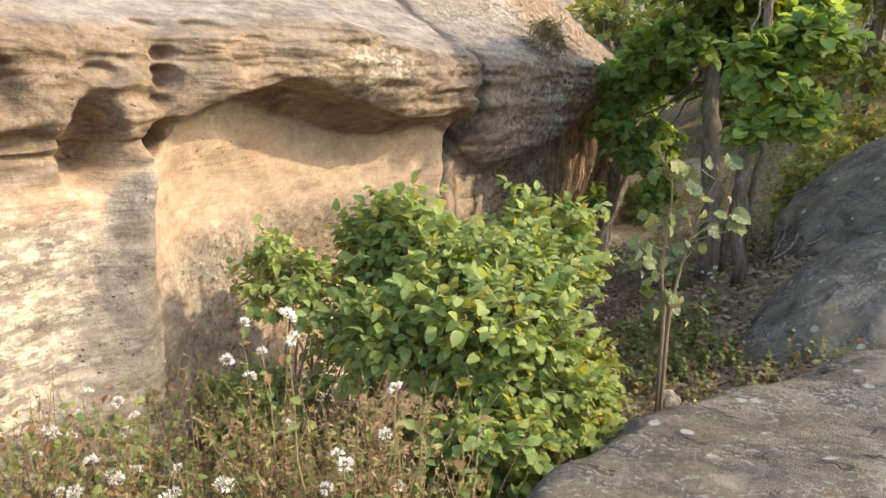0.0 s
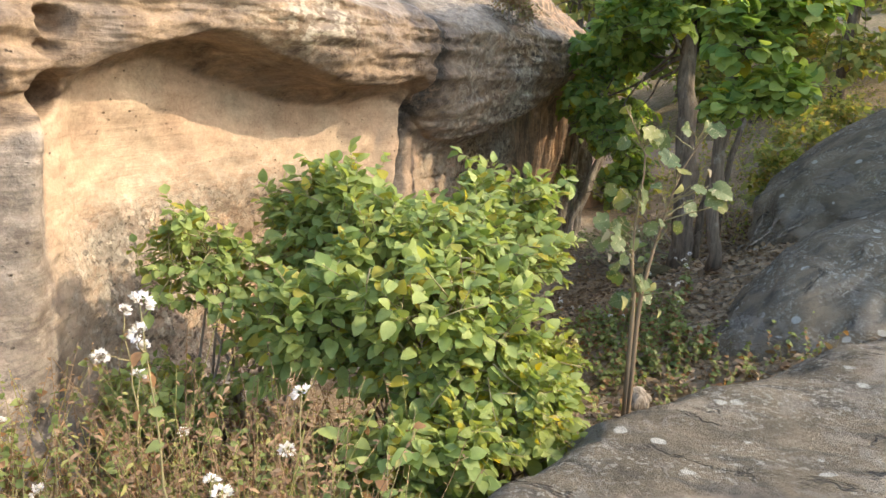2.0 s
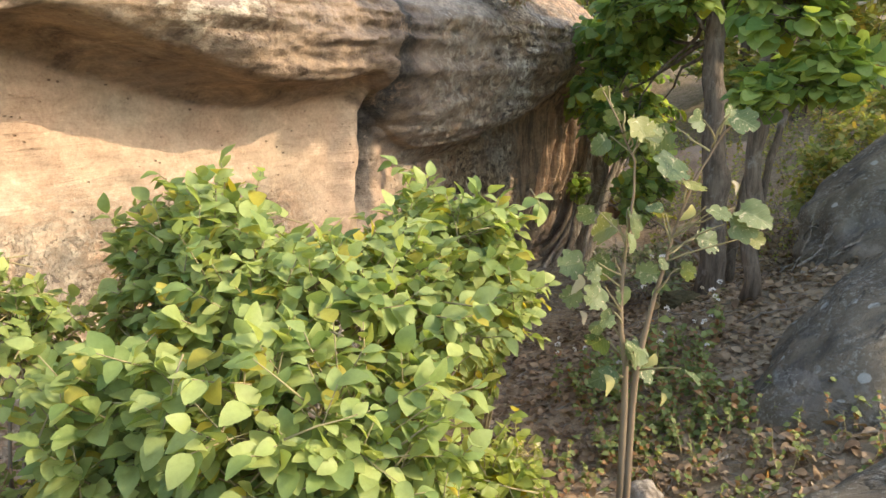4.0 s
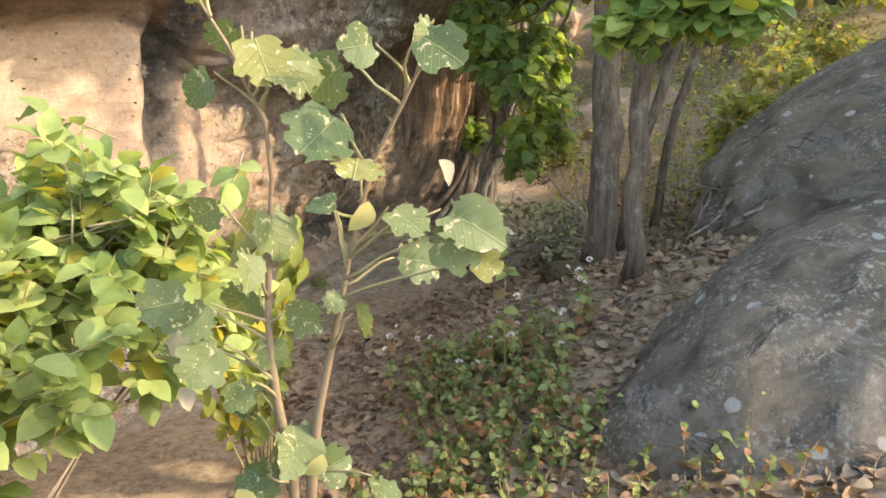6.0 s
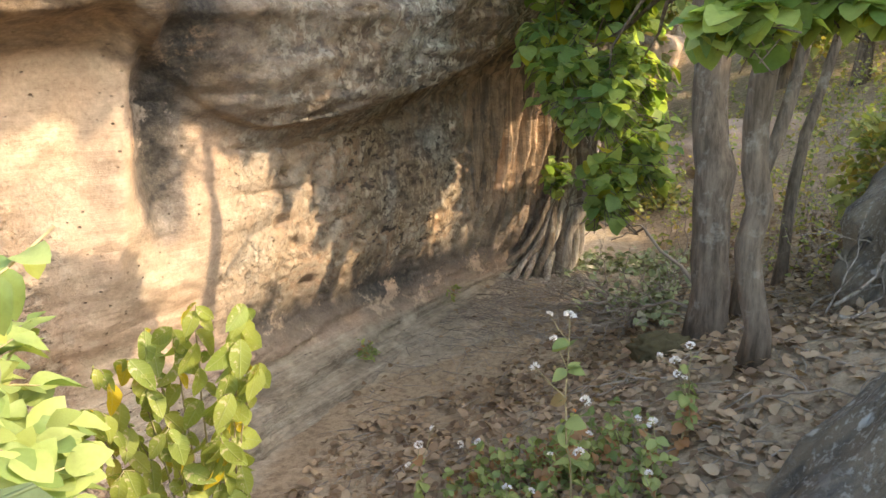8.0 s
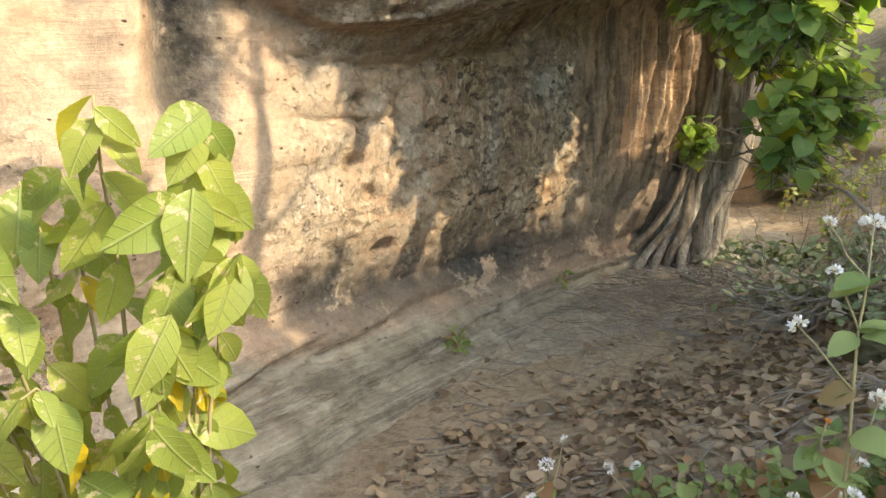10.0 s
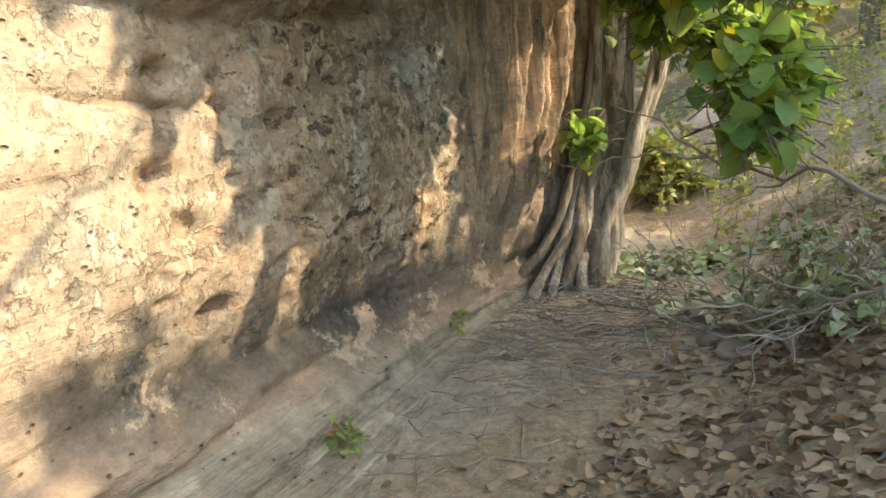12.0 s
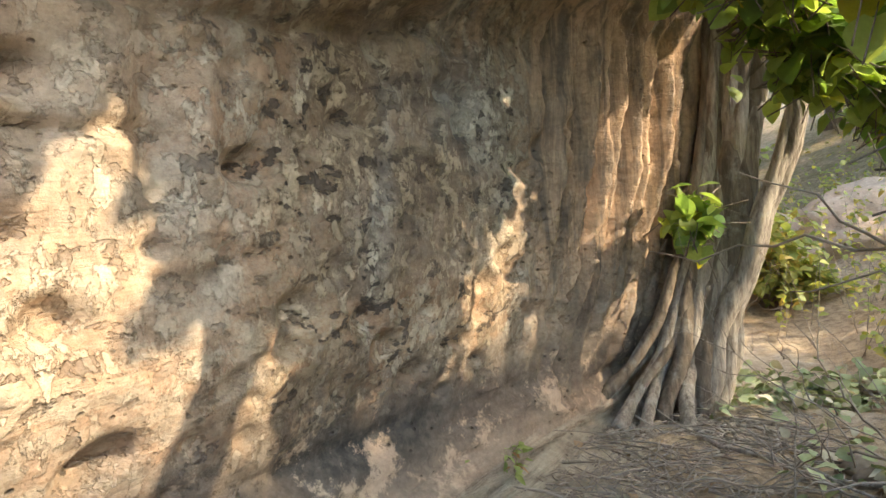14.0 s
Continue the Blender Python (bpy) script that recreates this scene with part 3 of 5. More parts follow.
    for _ in range(170):
        ps, pz, pr = pit_rng.uniform(5.2, 8.2), pit_rng.uniform(-1.15, 0.5), 0.016 + 0.05 * pit_rng.random() ** 2.2
        k = np.nonzero(np.abs(s - ps) < 4 * pr)[0]
        k = slice(k[0], k[-1] + 1)
        O[k] -= pit_rng.uniform(0.8, 1.3) * pr * np.exp(-(((S[k] - ps) / (pr * 1.4)) ** 2 + ((Z[k] - pz) / pr) ** 2) ** 2)
    for cz, c0, c1 in ((-0.07, 4.7, 5.9), (0.24, 4.6, 6.6), (0.62, 3.9, 5.2), (-0.45, 5.6, 6.3)):
        O -= 0.035 * smooth01(c0, c0 + 0.3, S) * (1 - smooth01(c1 - 0.3, c1, S)) * np.exp(-((Z - cz - 0.03 * np.sin(3.1 * S) - 0.012 * np.sin(17 * S)) / 0.016) ** 2)
    # the rib that ends the alcove, the flutes by the tree, small ledges at the foot
    O += 0.16 * bell(S, 4.0 + 0.15 * (Z - 0.6), 0.11) * bell(Z, 0.5, 0.8) - 0.10 * bell(S, 4.25, 0.12) * bell(Z, 0.3, 0.7)
    flute = smooth01(7.6, 8.1, S) * (1 - smooth01(9.2, 9.8, S)) * bell(Z, -0.2, 0.9)
    O += 0.05 * flute * (np.sin(S * 46 - Z * 7 + 2 * np.sin(Z * 3)) + 0.6 * np.sin(S * 27 - Z * 4))
    O -= 0.07 * np.exp(-(((S - 5.72) / 0.07) ** 2 + ((Z + 0.1) / 0.16) ** 2)) - 0.05 * bell(S, 5.85, 0.06) * bell(Z, -0.05, 0.2)
    face = np.stack([S.ravel(), O.ravel(), Z.ravel()], 1)
    body = fractal(face, (0.9, 0.9, 1.3), 5, 0.9)
    strata = fractal(face, (0.9, 0.6, 7.5), 4, 0.7)
    grit = fractal(face, (6, 6, 8), 4, 0.8)
    weather = smooth01(-0.25, 0.30, (Z - (np.minimum(lip_z - 0.6 * np.maximum(under - 0.12, 0), 1.3) + 0.02)[:, None]))
    amp = (0.45 + 0.55 * weather).ravel()
    O = O + ((0.055 + 0.06 * amp) * (1 - 0.55 * smooth01(4.6, 5.4, face[:, 0]) * (1 - smooth01(0.2, 0.6, face[:, 2]))) * body + 0.06 * strata * amp ** 3 + 0.013 * grit * (0.4 + amp)).reshape(O.shape)
    low_ledge = (1 - smooth01(0.2, 0.55, Z - foot_z[:, None])) * smooth01(3.5, 4.5, S)
    O = O + 0.075 * low_ledge * fractal(face, (0.8, 0.8, 9), 5, 0.75).reshape(O.shape) + 0.018 * smooth01(4.5, 5.5, S) * fractal(face, (3.2, 3.2, 4.5), 4, 0.8).reshape(O.shape)
    xy = WALL_A[None, None, :] + S[..., None] * WALL_D + O[..., None] * WALL_N
    verts = np.stack([xy[..., 0].ravel(), xy[..., 1].ravel(), Z.ravel()], 1)
    me = mesh_of("wall_rock", verts, grid_faces(*O.shape)[:, ::-1], M_WALL)
    z, sf = Z.ravel(), S.ravel()
    old = weather.ravel() * (0.72 + 0.28 * smooth01(1.0, 2.5, sf))
    old = np.maximum(old, 1.0 * bell(sf, -0.24 + 0.22 * (z + 0.4), np.clip(0.36 - 0.17 * (z + 0.4), 0.12, 0.4)) * (1 - smooth01(0.75, 1.0, z)))
    # dark stain beside the rib, with leaf shade painted into it
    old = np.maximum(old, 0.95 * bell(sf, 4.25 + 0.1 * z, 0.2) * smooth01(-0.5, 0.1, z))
    old = np.maximum(old, 0.62 * smooth01(5.7, 6.6, sf) * smooth01(-0.9, -0.5, z) * (1 - 0.75 * smooth01(7.4, 7.8, sf)))
    pillar = bell(sf, -0.29 + 0.22 * (z + 0.4), np.clip(0.36 - 0.17 * (z + 0.4), 0.12, 0.4)) * (1 - smooth01(0.75, 1.0, z))
    old = np.maximum(old, 0.62 * (1 - smooth01(-0.4, 0.0, sf)) * (1 - smooth01(0.5, 0.9, z)))
    crust = 0.95 * (1 - smooth01(-0.3, 0.3, sf)) * (1 - smooth01(0.6, 1.0, z)) * (1 - 0.75 * pillar)
    crust = np.maximum(crust, 0.9 * bell(sf, 2.0, 0.5) * bell(z, 1.55, 0.2))
    crust = np.maximum(crust, 0.75 * bell(z, 0.1, 0.35) * smooth01(0.2, 0.6, sf) * (1 - smooth01(2.5, 3.5, sf)))
    crust = np.maximum(crust, 0.7 * smooth01(4.6, 5.3, sf) * bell(z, -0.75, 0.35) * (1 - smooth01(6.1, 6.6, sf)))
    crust = np.maximum(crust, 0.35 * smooth01(6.2, 6.8, sf) * bell(z, -0.75, 0.3))
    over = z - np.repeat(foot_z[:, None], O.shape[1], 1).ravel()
    soot_shade = 1.0 * smooth01(4.3, 5.0, sf) * bell(over, 0.45, 0.27) * (1 - smooth01(9.2, 9.8, sf)) * (0.75 + 0.25 * bell(sf, 6.7, 0.6))
    soot_shade = np.maximum(soot_shade, 0.5 * bell(z, 0.05, 0.3) * smooth01(0.4, 0.8, sf) * (1 - smooth01(3, 4, sf)))
    # the same column again: stain and painted leaf shade together
    soot_shade = np.maximum(soot_shade, 1.0 * bell(sf, 4.25 + 0.1 * z, 0.19) * smooth01(-0.4, 0.2, z))
    soot_shade = np.maximum(soot_shade, 0.85 * bell(sf, 8.35 + 0.35 * (z + 0.9), 0.16) * bell(z, -0.95, 0.32))
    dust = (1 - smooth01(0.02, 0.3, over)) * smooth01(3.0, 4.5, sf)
    # the pillar's cast shadow, painted in as a soft dark band
    soot_shade = np.maximum(soot_shade, 0.35 * bell(sf, -0.2 + 0.22 * (z + 0.4), 0.2) * (1 - smooth01(0.7, 0.95, z)))
    paint_mesh(me, np.stack([old, crust, soot_shade], 1))
    scab = (0.45 + 0.55 * smooth01(5.6, 6.2, sf)) * smooth01(4.5, 5.2, sf) * (1 - 0.75 * smooth01(7.5, 7.9, sf)) * smooth01(-1.3, -0.9, z)
    scab = np.maximum(scab, 0.6 * smooth01(4.4, 4.9, sf) * bell(z, -0.6, 0.3))
    scab = np.maximum(scab, 0.8 * smooth01(0.15, 0.5, sf) * (1 - smooth01(3.2, 3.8, sf)) * (1 - smooth01(0.05, 0.4, z)))
    lz, tz = np.repeat(lip_z[:, None], O.shape[1], 1).ravel(), np.repeat(top_z[:, None], O.shape[1], 1).ravel()
    brow = smooth01(-0.25, 0.0, z - lz + 0.5 * np.repeat(np.maximum(under - 0.12, 0)[:, None], O.shape[1], 1).ravel()) * (1 - smooth01(-0.08, 0.14, z - tz))
    brow *= 1 - 0.45 * bell(sf, 4.95, 0.6) * (1 - smooth01(0.7, 1.2, z))
    # where the flutes get their painted light-and-dark streaks
    streak = smooth01(7.5, 7.9, sf) * (1 - smooth01(9.4, 9.9, sf)) * smooth01(-1.1, -0.6, z)
    streak = np.maximum(streak, 0.6 * smooth01(6.3, 7.2, sf) * (1 - smooth01(7.5, 7.9, sf)) * smooth01(0.0, 0.5, z))
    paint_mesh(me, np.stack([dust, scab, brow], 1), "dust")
    paint_mesh(me, np.stack([streak, streak, streak], 1), "streak")
    return tagged(new("wall_rock", me), "weathered peach and grey sandstone shelter wall with overhanging brow", "rock wall", kind="structure")


rock_wall()


# ---- slab and boulders ----
def rock_slab():
    """The sloping grey slab on which the walk begins; its rim drops into the gully."""
    xs, ys = np.arange(-2.2, 7.5, 0.04), np.arange(-4.0, 6.0, 0.04)
    X, Y = np.meshgrid(xs, ys, indexing="ij")
    p = np.stack([X.ravel(), Y.ravel(), np.zeros(X.size)], 1)
    n1, n2 = fractal(p, (0.7, 0.9, 1), 5, 0.9).reshape(X.shape), fractal(p, (3.5, 3.5, 1), 5, 0.8).reshape(X.shape)
    rim = np.interp(X, [-2.2, -0.5, 0.46, 1.1, 2.26, 3.0, 4.5, 8], [-3, 0.8, 3.0, 3.75, 4.5, 4.7, 4.5, 4.2])
    inside = (rim - Y) * 0.72 + 0.12 * n1
    top = -0.02 - 0.092 * Y + 0.07 * np.maximum(X - 1.3, 0) ** 1.2 + 0.05 * n1 + 0.018 * n2
    drop = np.where(inside < 0.25, (0.25 - inside) ** 2 * 2.4, 0)
    Z = np.maximum(top - drop, -2.6)
    keep = (Z > floor_z(X, Y) - 0.5)
    faces = grid_faces(*X.shape)
    faces = faces[keep.ravel()[faces].any(1)]
    me = mesh_of("rock_slab", np.stack([X.ravel(), Y.ravel(), Z.ravel()], 1), faces, M_ROCK)
    return tagged(new("rock_slab", me), "sloping grey weathered rock slab with a rounded rim", "rock", kind="structure")


rock_slab()


def boulder(name, at, radii, turn, seed, label, material=None, rough=0.12, level=5, detail=1.3):
    bm = bmesh.new()
    bmesh.ops.create_icosphere(bm, subdivisions=level, radius=1)
    shift = Vector((seed * 7.1, seed * 3.3, seed))
    for v in bm.verts:
        d = v.co.normalized()
        k = 1 + rough * noise.fractal(d * detail + shift, 0.9, 2.1, 4) + 0.05 * noise.fractal(d * 5 + shift, 0.8, 2.1, 4)
        flat_top = Vector((d.x, d.y, d.z * (0.9 if d.z > 0 else 1)))
        v.co = Vector((flat_top.x * radii[0], flat_top.y * radii[1], flat_top.z * radii[2])) * k
    me = bpy.data.meshes.new(name)
    bm.to_mesh(me)
    bm.free()
    me.materials.append(material or M_ROCK)
    me.polygons.foreach_set("use_smooth", [True] * len(me.polygons))
    ob = new(name, me)
    ob.matrix_basis = pose(*at, *turn)
    return tagged(ob, label, "boulder")


boulder("boulder", (4.17, 6.24, -1.24), (1.94, 1.16, 1.3), (0, -23, 29), 1, "large rounded dark grey boulder with pale lichen spots", rough=0.06)
boulder("boulder", (6.43, 8.95, -0.2), (2.48, 1.45, 1.14), (0, -15, 27), 2, "dark grey whaleback boulder behind a heap of dead branches", rough=0.05)

# ---- trees ----
rng = np.random.default_rng(11)
HEART, OVAL, NARROW = leaf_shape(0.92, 0.10, 0.22, True), leaf_shape(0.72, 0.10, 0.20), leaf_shape(0.38, 0.08, 0.2)
FINE_HEART, FINE_OVAL = leaf_shape(0.98, 0.08, 0.24, True, True), leaf_shape(0.72, 0.10, 0.22, False, True)


def limb_set(rng, start, targets, radius):
    """Crooked limbs from one point to many, tapered."""
    return [tube(bent(start, t, 0.035, 8, rng), np.linspace(radius, 0.012, 8), 6) for t in targets]


def tree(label, trunk_line, radii, blobs, sprig_count, per, size, shape, leaf_mat, bark_mat, seed, limbs=7, single=0, reach=0.2, shell=0.3, group="", droop=0.6, category="tree"):
    """A tree: a crooked tapered trunk, limbs, twigs and a ragged crown of single leaves."""
    rng = np.random.default_rng(seed)
    root = thing("tree", label, category, tuple(trunk_line[0]), group)
    base = np.asarray(trunk_line[0], float)
    fine = np.linspace(0, 1, 15)
    line = np.stack([np.interp(fine, np.linspace(0, 1, len(trunk_line)), np.asarray(trunk_line, float)[:, k]) for k in range(3)], 1)
    line[1:] += rng.normal(0, 0.012, (14, 3))
    rad = np.interp(fine, np.linspace(0, 1, len(radii)), radii) * (1 + 0.06 * rng.normal(0, 1, 15))
    rad[0] *= 1.35
    v, f = tube(line - base, rad, 12)
    part_mesh("trunk", mesh_of("trunk", v, f, bark_mat), root)
    at, rot, sizes, (foot, tip) = sprigs(rng, blobs, sprig_count, per, size, shell, reach, droop)
    picks = rng.choice(sprig_count, limbs, replace=False)
    for k in picks:
        start = line[rng.integers(11, 15)] - base
        v, f = tube(bent(start, tip[k] - base, 0.04, 9, rng), np.linspace(min(max(rad[-1] * 0.4, 0.016), 0.026), 0.004, 9), 6)
        part_mesh("limb", mesh_of("limb", v, f, bark_mat), root)
    twigs = [tube(bent(a - base, b - base, 0.006, 4, rng), np.linspace(0.004, 0.0015, 4), 4) for a, b in zip(foot, tip)]
    v, f = joined(twigs)
    part_mesh("fine_twig", mesh_of("fine_twig", v, f, M_TRUNK), root, kind="stuff")
    order = rng.permutation(len(at))
    one, rest = order[:single], order[single:]
    if single:
        blades = [mesh_of("leaf", *leaf_shape(w, fo, dr, True, True), leaf_mat) for w, fo, dr in ((0.92, 0.1, 0.22), (0.85, 0.06, 0.3), (0.98, 0.14, 0.15))]
        leaf_parts(root, "leaf", blades, at[one] - base, rot[one], sizes[one])
    v, f = spread(shape, at[rest] - base, rot[rest], sizes[rest])
    part_mesh("crown", mesh_of("crown", v, f, leaf_mat), root, kind="stuff")
    return root


def on_ground(x, y, sink=0.06):
    return (x, y, ground_at(x, y) - sink)


# the slim tree and the stout tree of the gully
tree("slim grey-barked tree with broad green leaves on the bank", [on_ground(3.42, 7.87), (3.36, 7.88, -0.08), (3.34, 7.87, 0.64), (3.40, 7.85, 1.3), (3.55, 7.95, 2.6)], [0.075, 0.065, 0.062, 0.058, 0.04],
     [((3.85, 8.2, 3.3), (0.9, 0.9, 0.6)), ((3.1, 7.4, 3.1), (0.9, 0.8, 0.55)), ((5.3, 9.6, 2.9), (0.8, 0.7, 0.6)), ((3.6, 9.25, 2.0), (0.55, 0.5, 0.42)), ((4.0, 9.65, 2.0), (0.5, 0.45, 0.4)), ((3.6, 8.5, 2.7), (0.4, 0.35, 0.3)), ((3.8, 9.3, 1.65), (0.5, 0.5, 0.35)), ((3.5, 7.75, 1.1), (0.3, 0.2, 0.2)), ((3.85, 7.7, 1.1), (0.4, 0.3, 0.28)), ((3.05, 7.0, 0.95), (0.34, 0.28, 0.25)), ((3.5, 7.1, 1.05), (0.4, 0.3, 0.3)), ((3.1, 7.0, 1.5), (0.5, 0.35, 0.4)), ((3.55, 7.0, 1.8), (0.5, 0.4, 0.4)), ((4.0, 9.3, 2.05), (0.6, 0.5, 0.4)), ((4.6, 9.3, 2.1), (0.5, 0.5, 0.5)), ((3.0, 8.9, 1.75), (0.4, 0.35, 0.3)), ((3.2, 9.6, 1.9), (0.6, 0.5, 0.5)), ((3.9, 10.0, 2.0), (0.6, 0.5, 0.5)), ((2.6, 9.4, 1.75), (0.45, 0.45, 0.4)), ((4.6, 9.6, 2.4), (0.6, 0.5, 0.45))], 2250, 7, 0.12, FINE_HEART, M_TREE, M_TRUNK, 3, limbs=4)
tree("stout brown-barked tree with drooping boughs of heart-shaped leaves", [on_ground(3.50, 9.0), (3.48, 9.0, -0.5), (3.45, 9.05, 0.2), (3.42, 9.2, 1.2), (3.5, 9.5, 2.8)], [0.15, 0.128, 0.12, 0.105, 0.07],
     [((2.6, 9.95, 0.45), (0.36, 0.36, 0.55)), ((2.6, 10.75, 0.6), (0.3, 0.32, 0.38)), ((3.0, 10.2, 0.55), (0.42, 0.4, 0.5)), ((2.9, 10.2, 1.45), (0.95, 0.65, 0.55)), ((2.87, 9.85, -0.3), (0.24, 0.24, 0.36)), ((3.2, 10.35, -0.15), (0.36, 0.3, 0.4)), ((4.6, 10.9, 2.3), (0.8, 0.6, 0.45)), ((3.7, 9.1, 2.5), (0.7, 0.7, 0.5)), ((2.6, 11.9, -0.5), (0.16, 0.16, 0.2)), ((3.6, 9.6, 2.9), (0.9, 0.8, 0.45)), ((2.9, 9.0, 2.6), (0.8, 0.8, 0.45)), ((2.85, 9.8, 0.42), (0.34, 0.32, 0.36)), ((3.1, 11.6, 1.2), (0.7, 0.5, 0.65)), ((2.85, 11.3, 0.5), (0.28, 0.26, 0.36)), ((3.4, 11.3, 0.1), (0.35, 0.3, 0.35)), ((2.6, 11.2, 0.75), (0.42, 0.3, 0.38)), ((3.0, 11.2, 0.25), (0.3, 0.26, 0.36)), ((2.45, 10.3, 0.95), (0.36, 0.36, 0.3))],
     2250, 5, 0.125, FINE_HEART, M_TREE, M_TRUNK, 4, limbs=14, single=300, reach=0.27, shell=0.1, droop=1.2)
tree("thin leaning tree behind the stout one", [on_ground(3.78, 9.3), (3.88, 9.4, -0.4), (4.05, 9.48, 0.2), (4.25, 9.6, 1.0), (4.4, 9.7, 2.0)], [0.06, 0.052, 0.048, 0.042, 0.03], [((4.5, 9.7, 2.5), (0.7, 0.6, 0.45))], 150, 7, 0.12, HEART, M_TREE, M_TRUNK, 5, limbs=5)
tree("thin leaning tree behind the stout one", [on_ground(4.3, 9.9), (4.4, 10.0, -0.1), (4.56, 10.1, 0.4), (4.8, 10.2, 1.2), (5.0, 10.3, 2.2)], [0.05, 0.042, 0.04, 0.034, 0.025], [((5.0, 10.3, 2.8), (0.7, 0.6, 0.45))], 150, 7, 0.12, HEART, M_TREE, M_TRUNK, 6, limbs=5)

# trees on the right bank, whose shade lies over the gully
for i, (along, out, wide) in enumerate(((8.2, 8.1, 1.2), (3.6, 7.2, 0.9), (4.7, 7.2, 0.95), (5.8, 7.6, 1.0), (6.9, 8.6, 1.1), (8.1, 9.4, 1.2))):
    x, y = WALL_A + (along + 0.29 * out) * WALL_D + out * WALL_N
    z, top = ground_at(x, y), 0.65 * (out + 0.15) - 1.0
    tree("leafy tree on the upper bank", [(x, y, z - 0.1), (x + 0.25, y + 0.2, z + 0.7), (x - 0.15, y - 0.2, z + 1.5), (x + 0.15, y + 0.15, top - 1.6), (x - 0.05, y + 0.1, top - 1.0)], [0.07, 0.055, 0.05, 0.045, 0.04],
         [((x, y, top - 0.75), (wide, wide, 0.75)), ((x + 0.1, y + 0.1, top - 1.9), (wide, wide, 0.9)), ((x, y - 0.1, (z + top) / 2 - 0.6), (wide, wide, 0.9))], 620, 7, 0.17, HEART, M_TREE, M_TRUNK, 20 + i, group="trees of the upper bank", shell=0.1)

# woods that close the view
far_rng = np.random.default_rng(77)
spots = [(3.6, 17.5), (7.9, 16.4), (9.0, 15.0), (9.6, 16.0), (4.6, 21), (7.4, 20), (10.5, 19.5), (13, 17), (12.5, 13), (6, 26), (10, 25), (14.5, 22.5), (2.5, 24), (18, 18), (0.5, 28), (17, 29), (8, 33), (15.5, 9), (11, 14.6), (6.6, 17.9), (8.7, 17.8)]
for i, (x, y) in enumerate(spots):
    x, y = x + far_rng.uniform(-0.5, 0.5), y + far_rng.uniform(-0.5, 0.5)
    z, h, w = ground_at(x, y), far_rng.uniform(3.4, 5.2) + 0.06 * y, far_rng.uniform(1.3, 2.0)
    blobs = [((x, y, z + h * 0.72), (w, w, h * 0.3)), ((x + w * 0.6, y, z + h * 0.5), (w * 0.7, w * 0.7, h * 0.22)), ((x - w * 0.6, y + 0.3, z + h * 0.45), (w * 0.7, w * 0.7, h * 0.22)), ((x, y - 0.5, z + h * 0.22), (w * 0.8, w * 0.6, h * 0.16))]
    tree("yellow-green woodland tree in hazy light", [(x, y, z - 0.1), (x + 0.1, y, z + h * 0.4), (x, y, z + h * 0.8)], [0.14, 0.1, 0.05], blobs, 300, 6, 0.2, OVAL, M_FAR, M_TRUNK, 100 + i, group="woodland trees", reach=0.3)


def bush(label, base, blobs, sprig_count, per, size, shape, leaf_mat, seed, single=0, name="bush", stems=14, reach=0.16, shell=0.55, group="", widths=(0.72, 0.64, 0.8), heart=False, clear=0.0):
    rng = np.random.default_rng(seed)
    root = thing(name, label, "bush" if name != "weed" else "weed", base, group)
    b = np.asarray(base, float)
    at, rot, sizes, (foot, tip) = sprigs(rng, blobs, sprig_count, per, size, shell, reach, 1.1 if clear else 0.5)
    if clear:
        # nothing of it may stand in the walker's way
        steps = np.array([p.translation for _, p in PATH])
        steps = np.vstack([steps[:-1] + (steps[1:] - steps[:-1]) * f for f in np.linspace(0, 1, 8)])
        free = np.min(np.linalg.norm(at[:, None, :] + rot[:, None, :, 0] * size * 0.5 - steps[None], axis=2), 1) > clear
        at, rot, sizes = at[free], rot[free], sizes[free]
        single = min(single, len(at))
    at, foot, tip = at - b, foot - b, tip - b
    for k in rng.choice(sprig_count, min(stems, sprig_count), replace=False):
        s = np.array([rng.uniform(-0.25, 0.25), rng.uniform(-0.25, 0.25), -0.02])
        v, f = tube(bent(s, foot[k], 0.03, 8, rng), np.linspace(0.014, 0.004, 8), 5)
        part_mesh("stem", mesh_of("stem", v, f, M_TWIG), root)
    v, f = joined([tube(bent(p, q, 0.006, 4, rng), np.linspace(0.004, 0.0018, 4), 4) for p, q in zip(foot, tip)])
    part_mesh("fine_twig", mesh_of("fine_twig", v, f, M_STEM), root, kind="stuff")
    order = rng.permutation(len(at))
    one, rest = order[:single], order[single:]
    if single:
        blades = [mesh_of("leaf", *leaf_shape(w, 0.1, 0.14 + 0.1 * k, heart, True), leaf_mat) for k, w in enumerate(widths)]
        leaf_parts(root, "leaf", blades, at[one], rot[one], sizes[one])
    if len(rest):
        v, f = spread(shape, at[rest], rot[rest], sizes[rest])
        part_mesh("foliage", mesh_of("foliage", v, f, leaf_mat), root, kind="stuff")
    return root


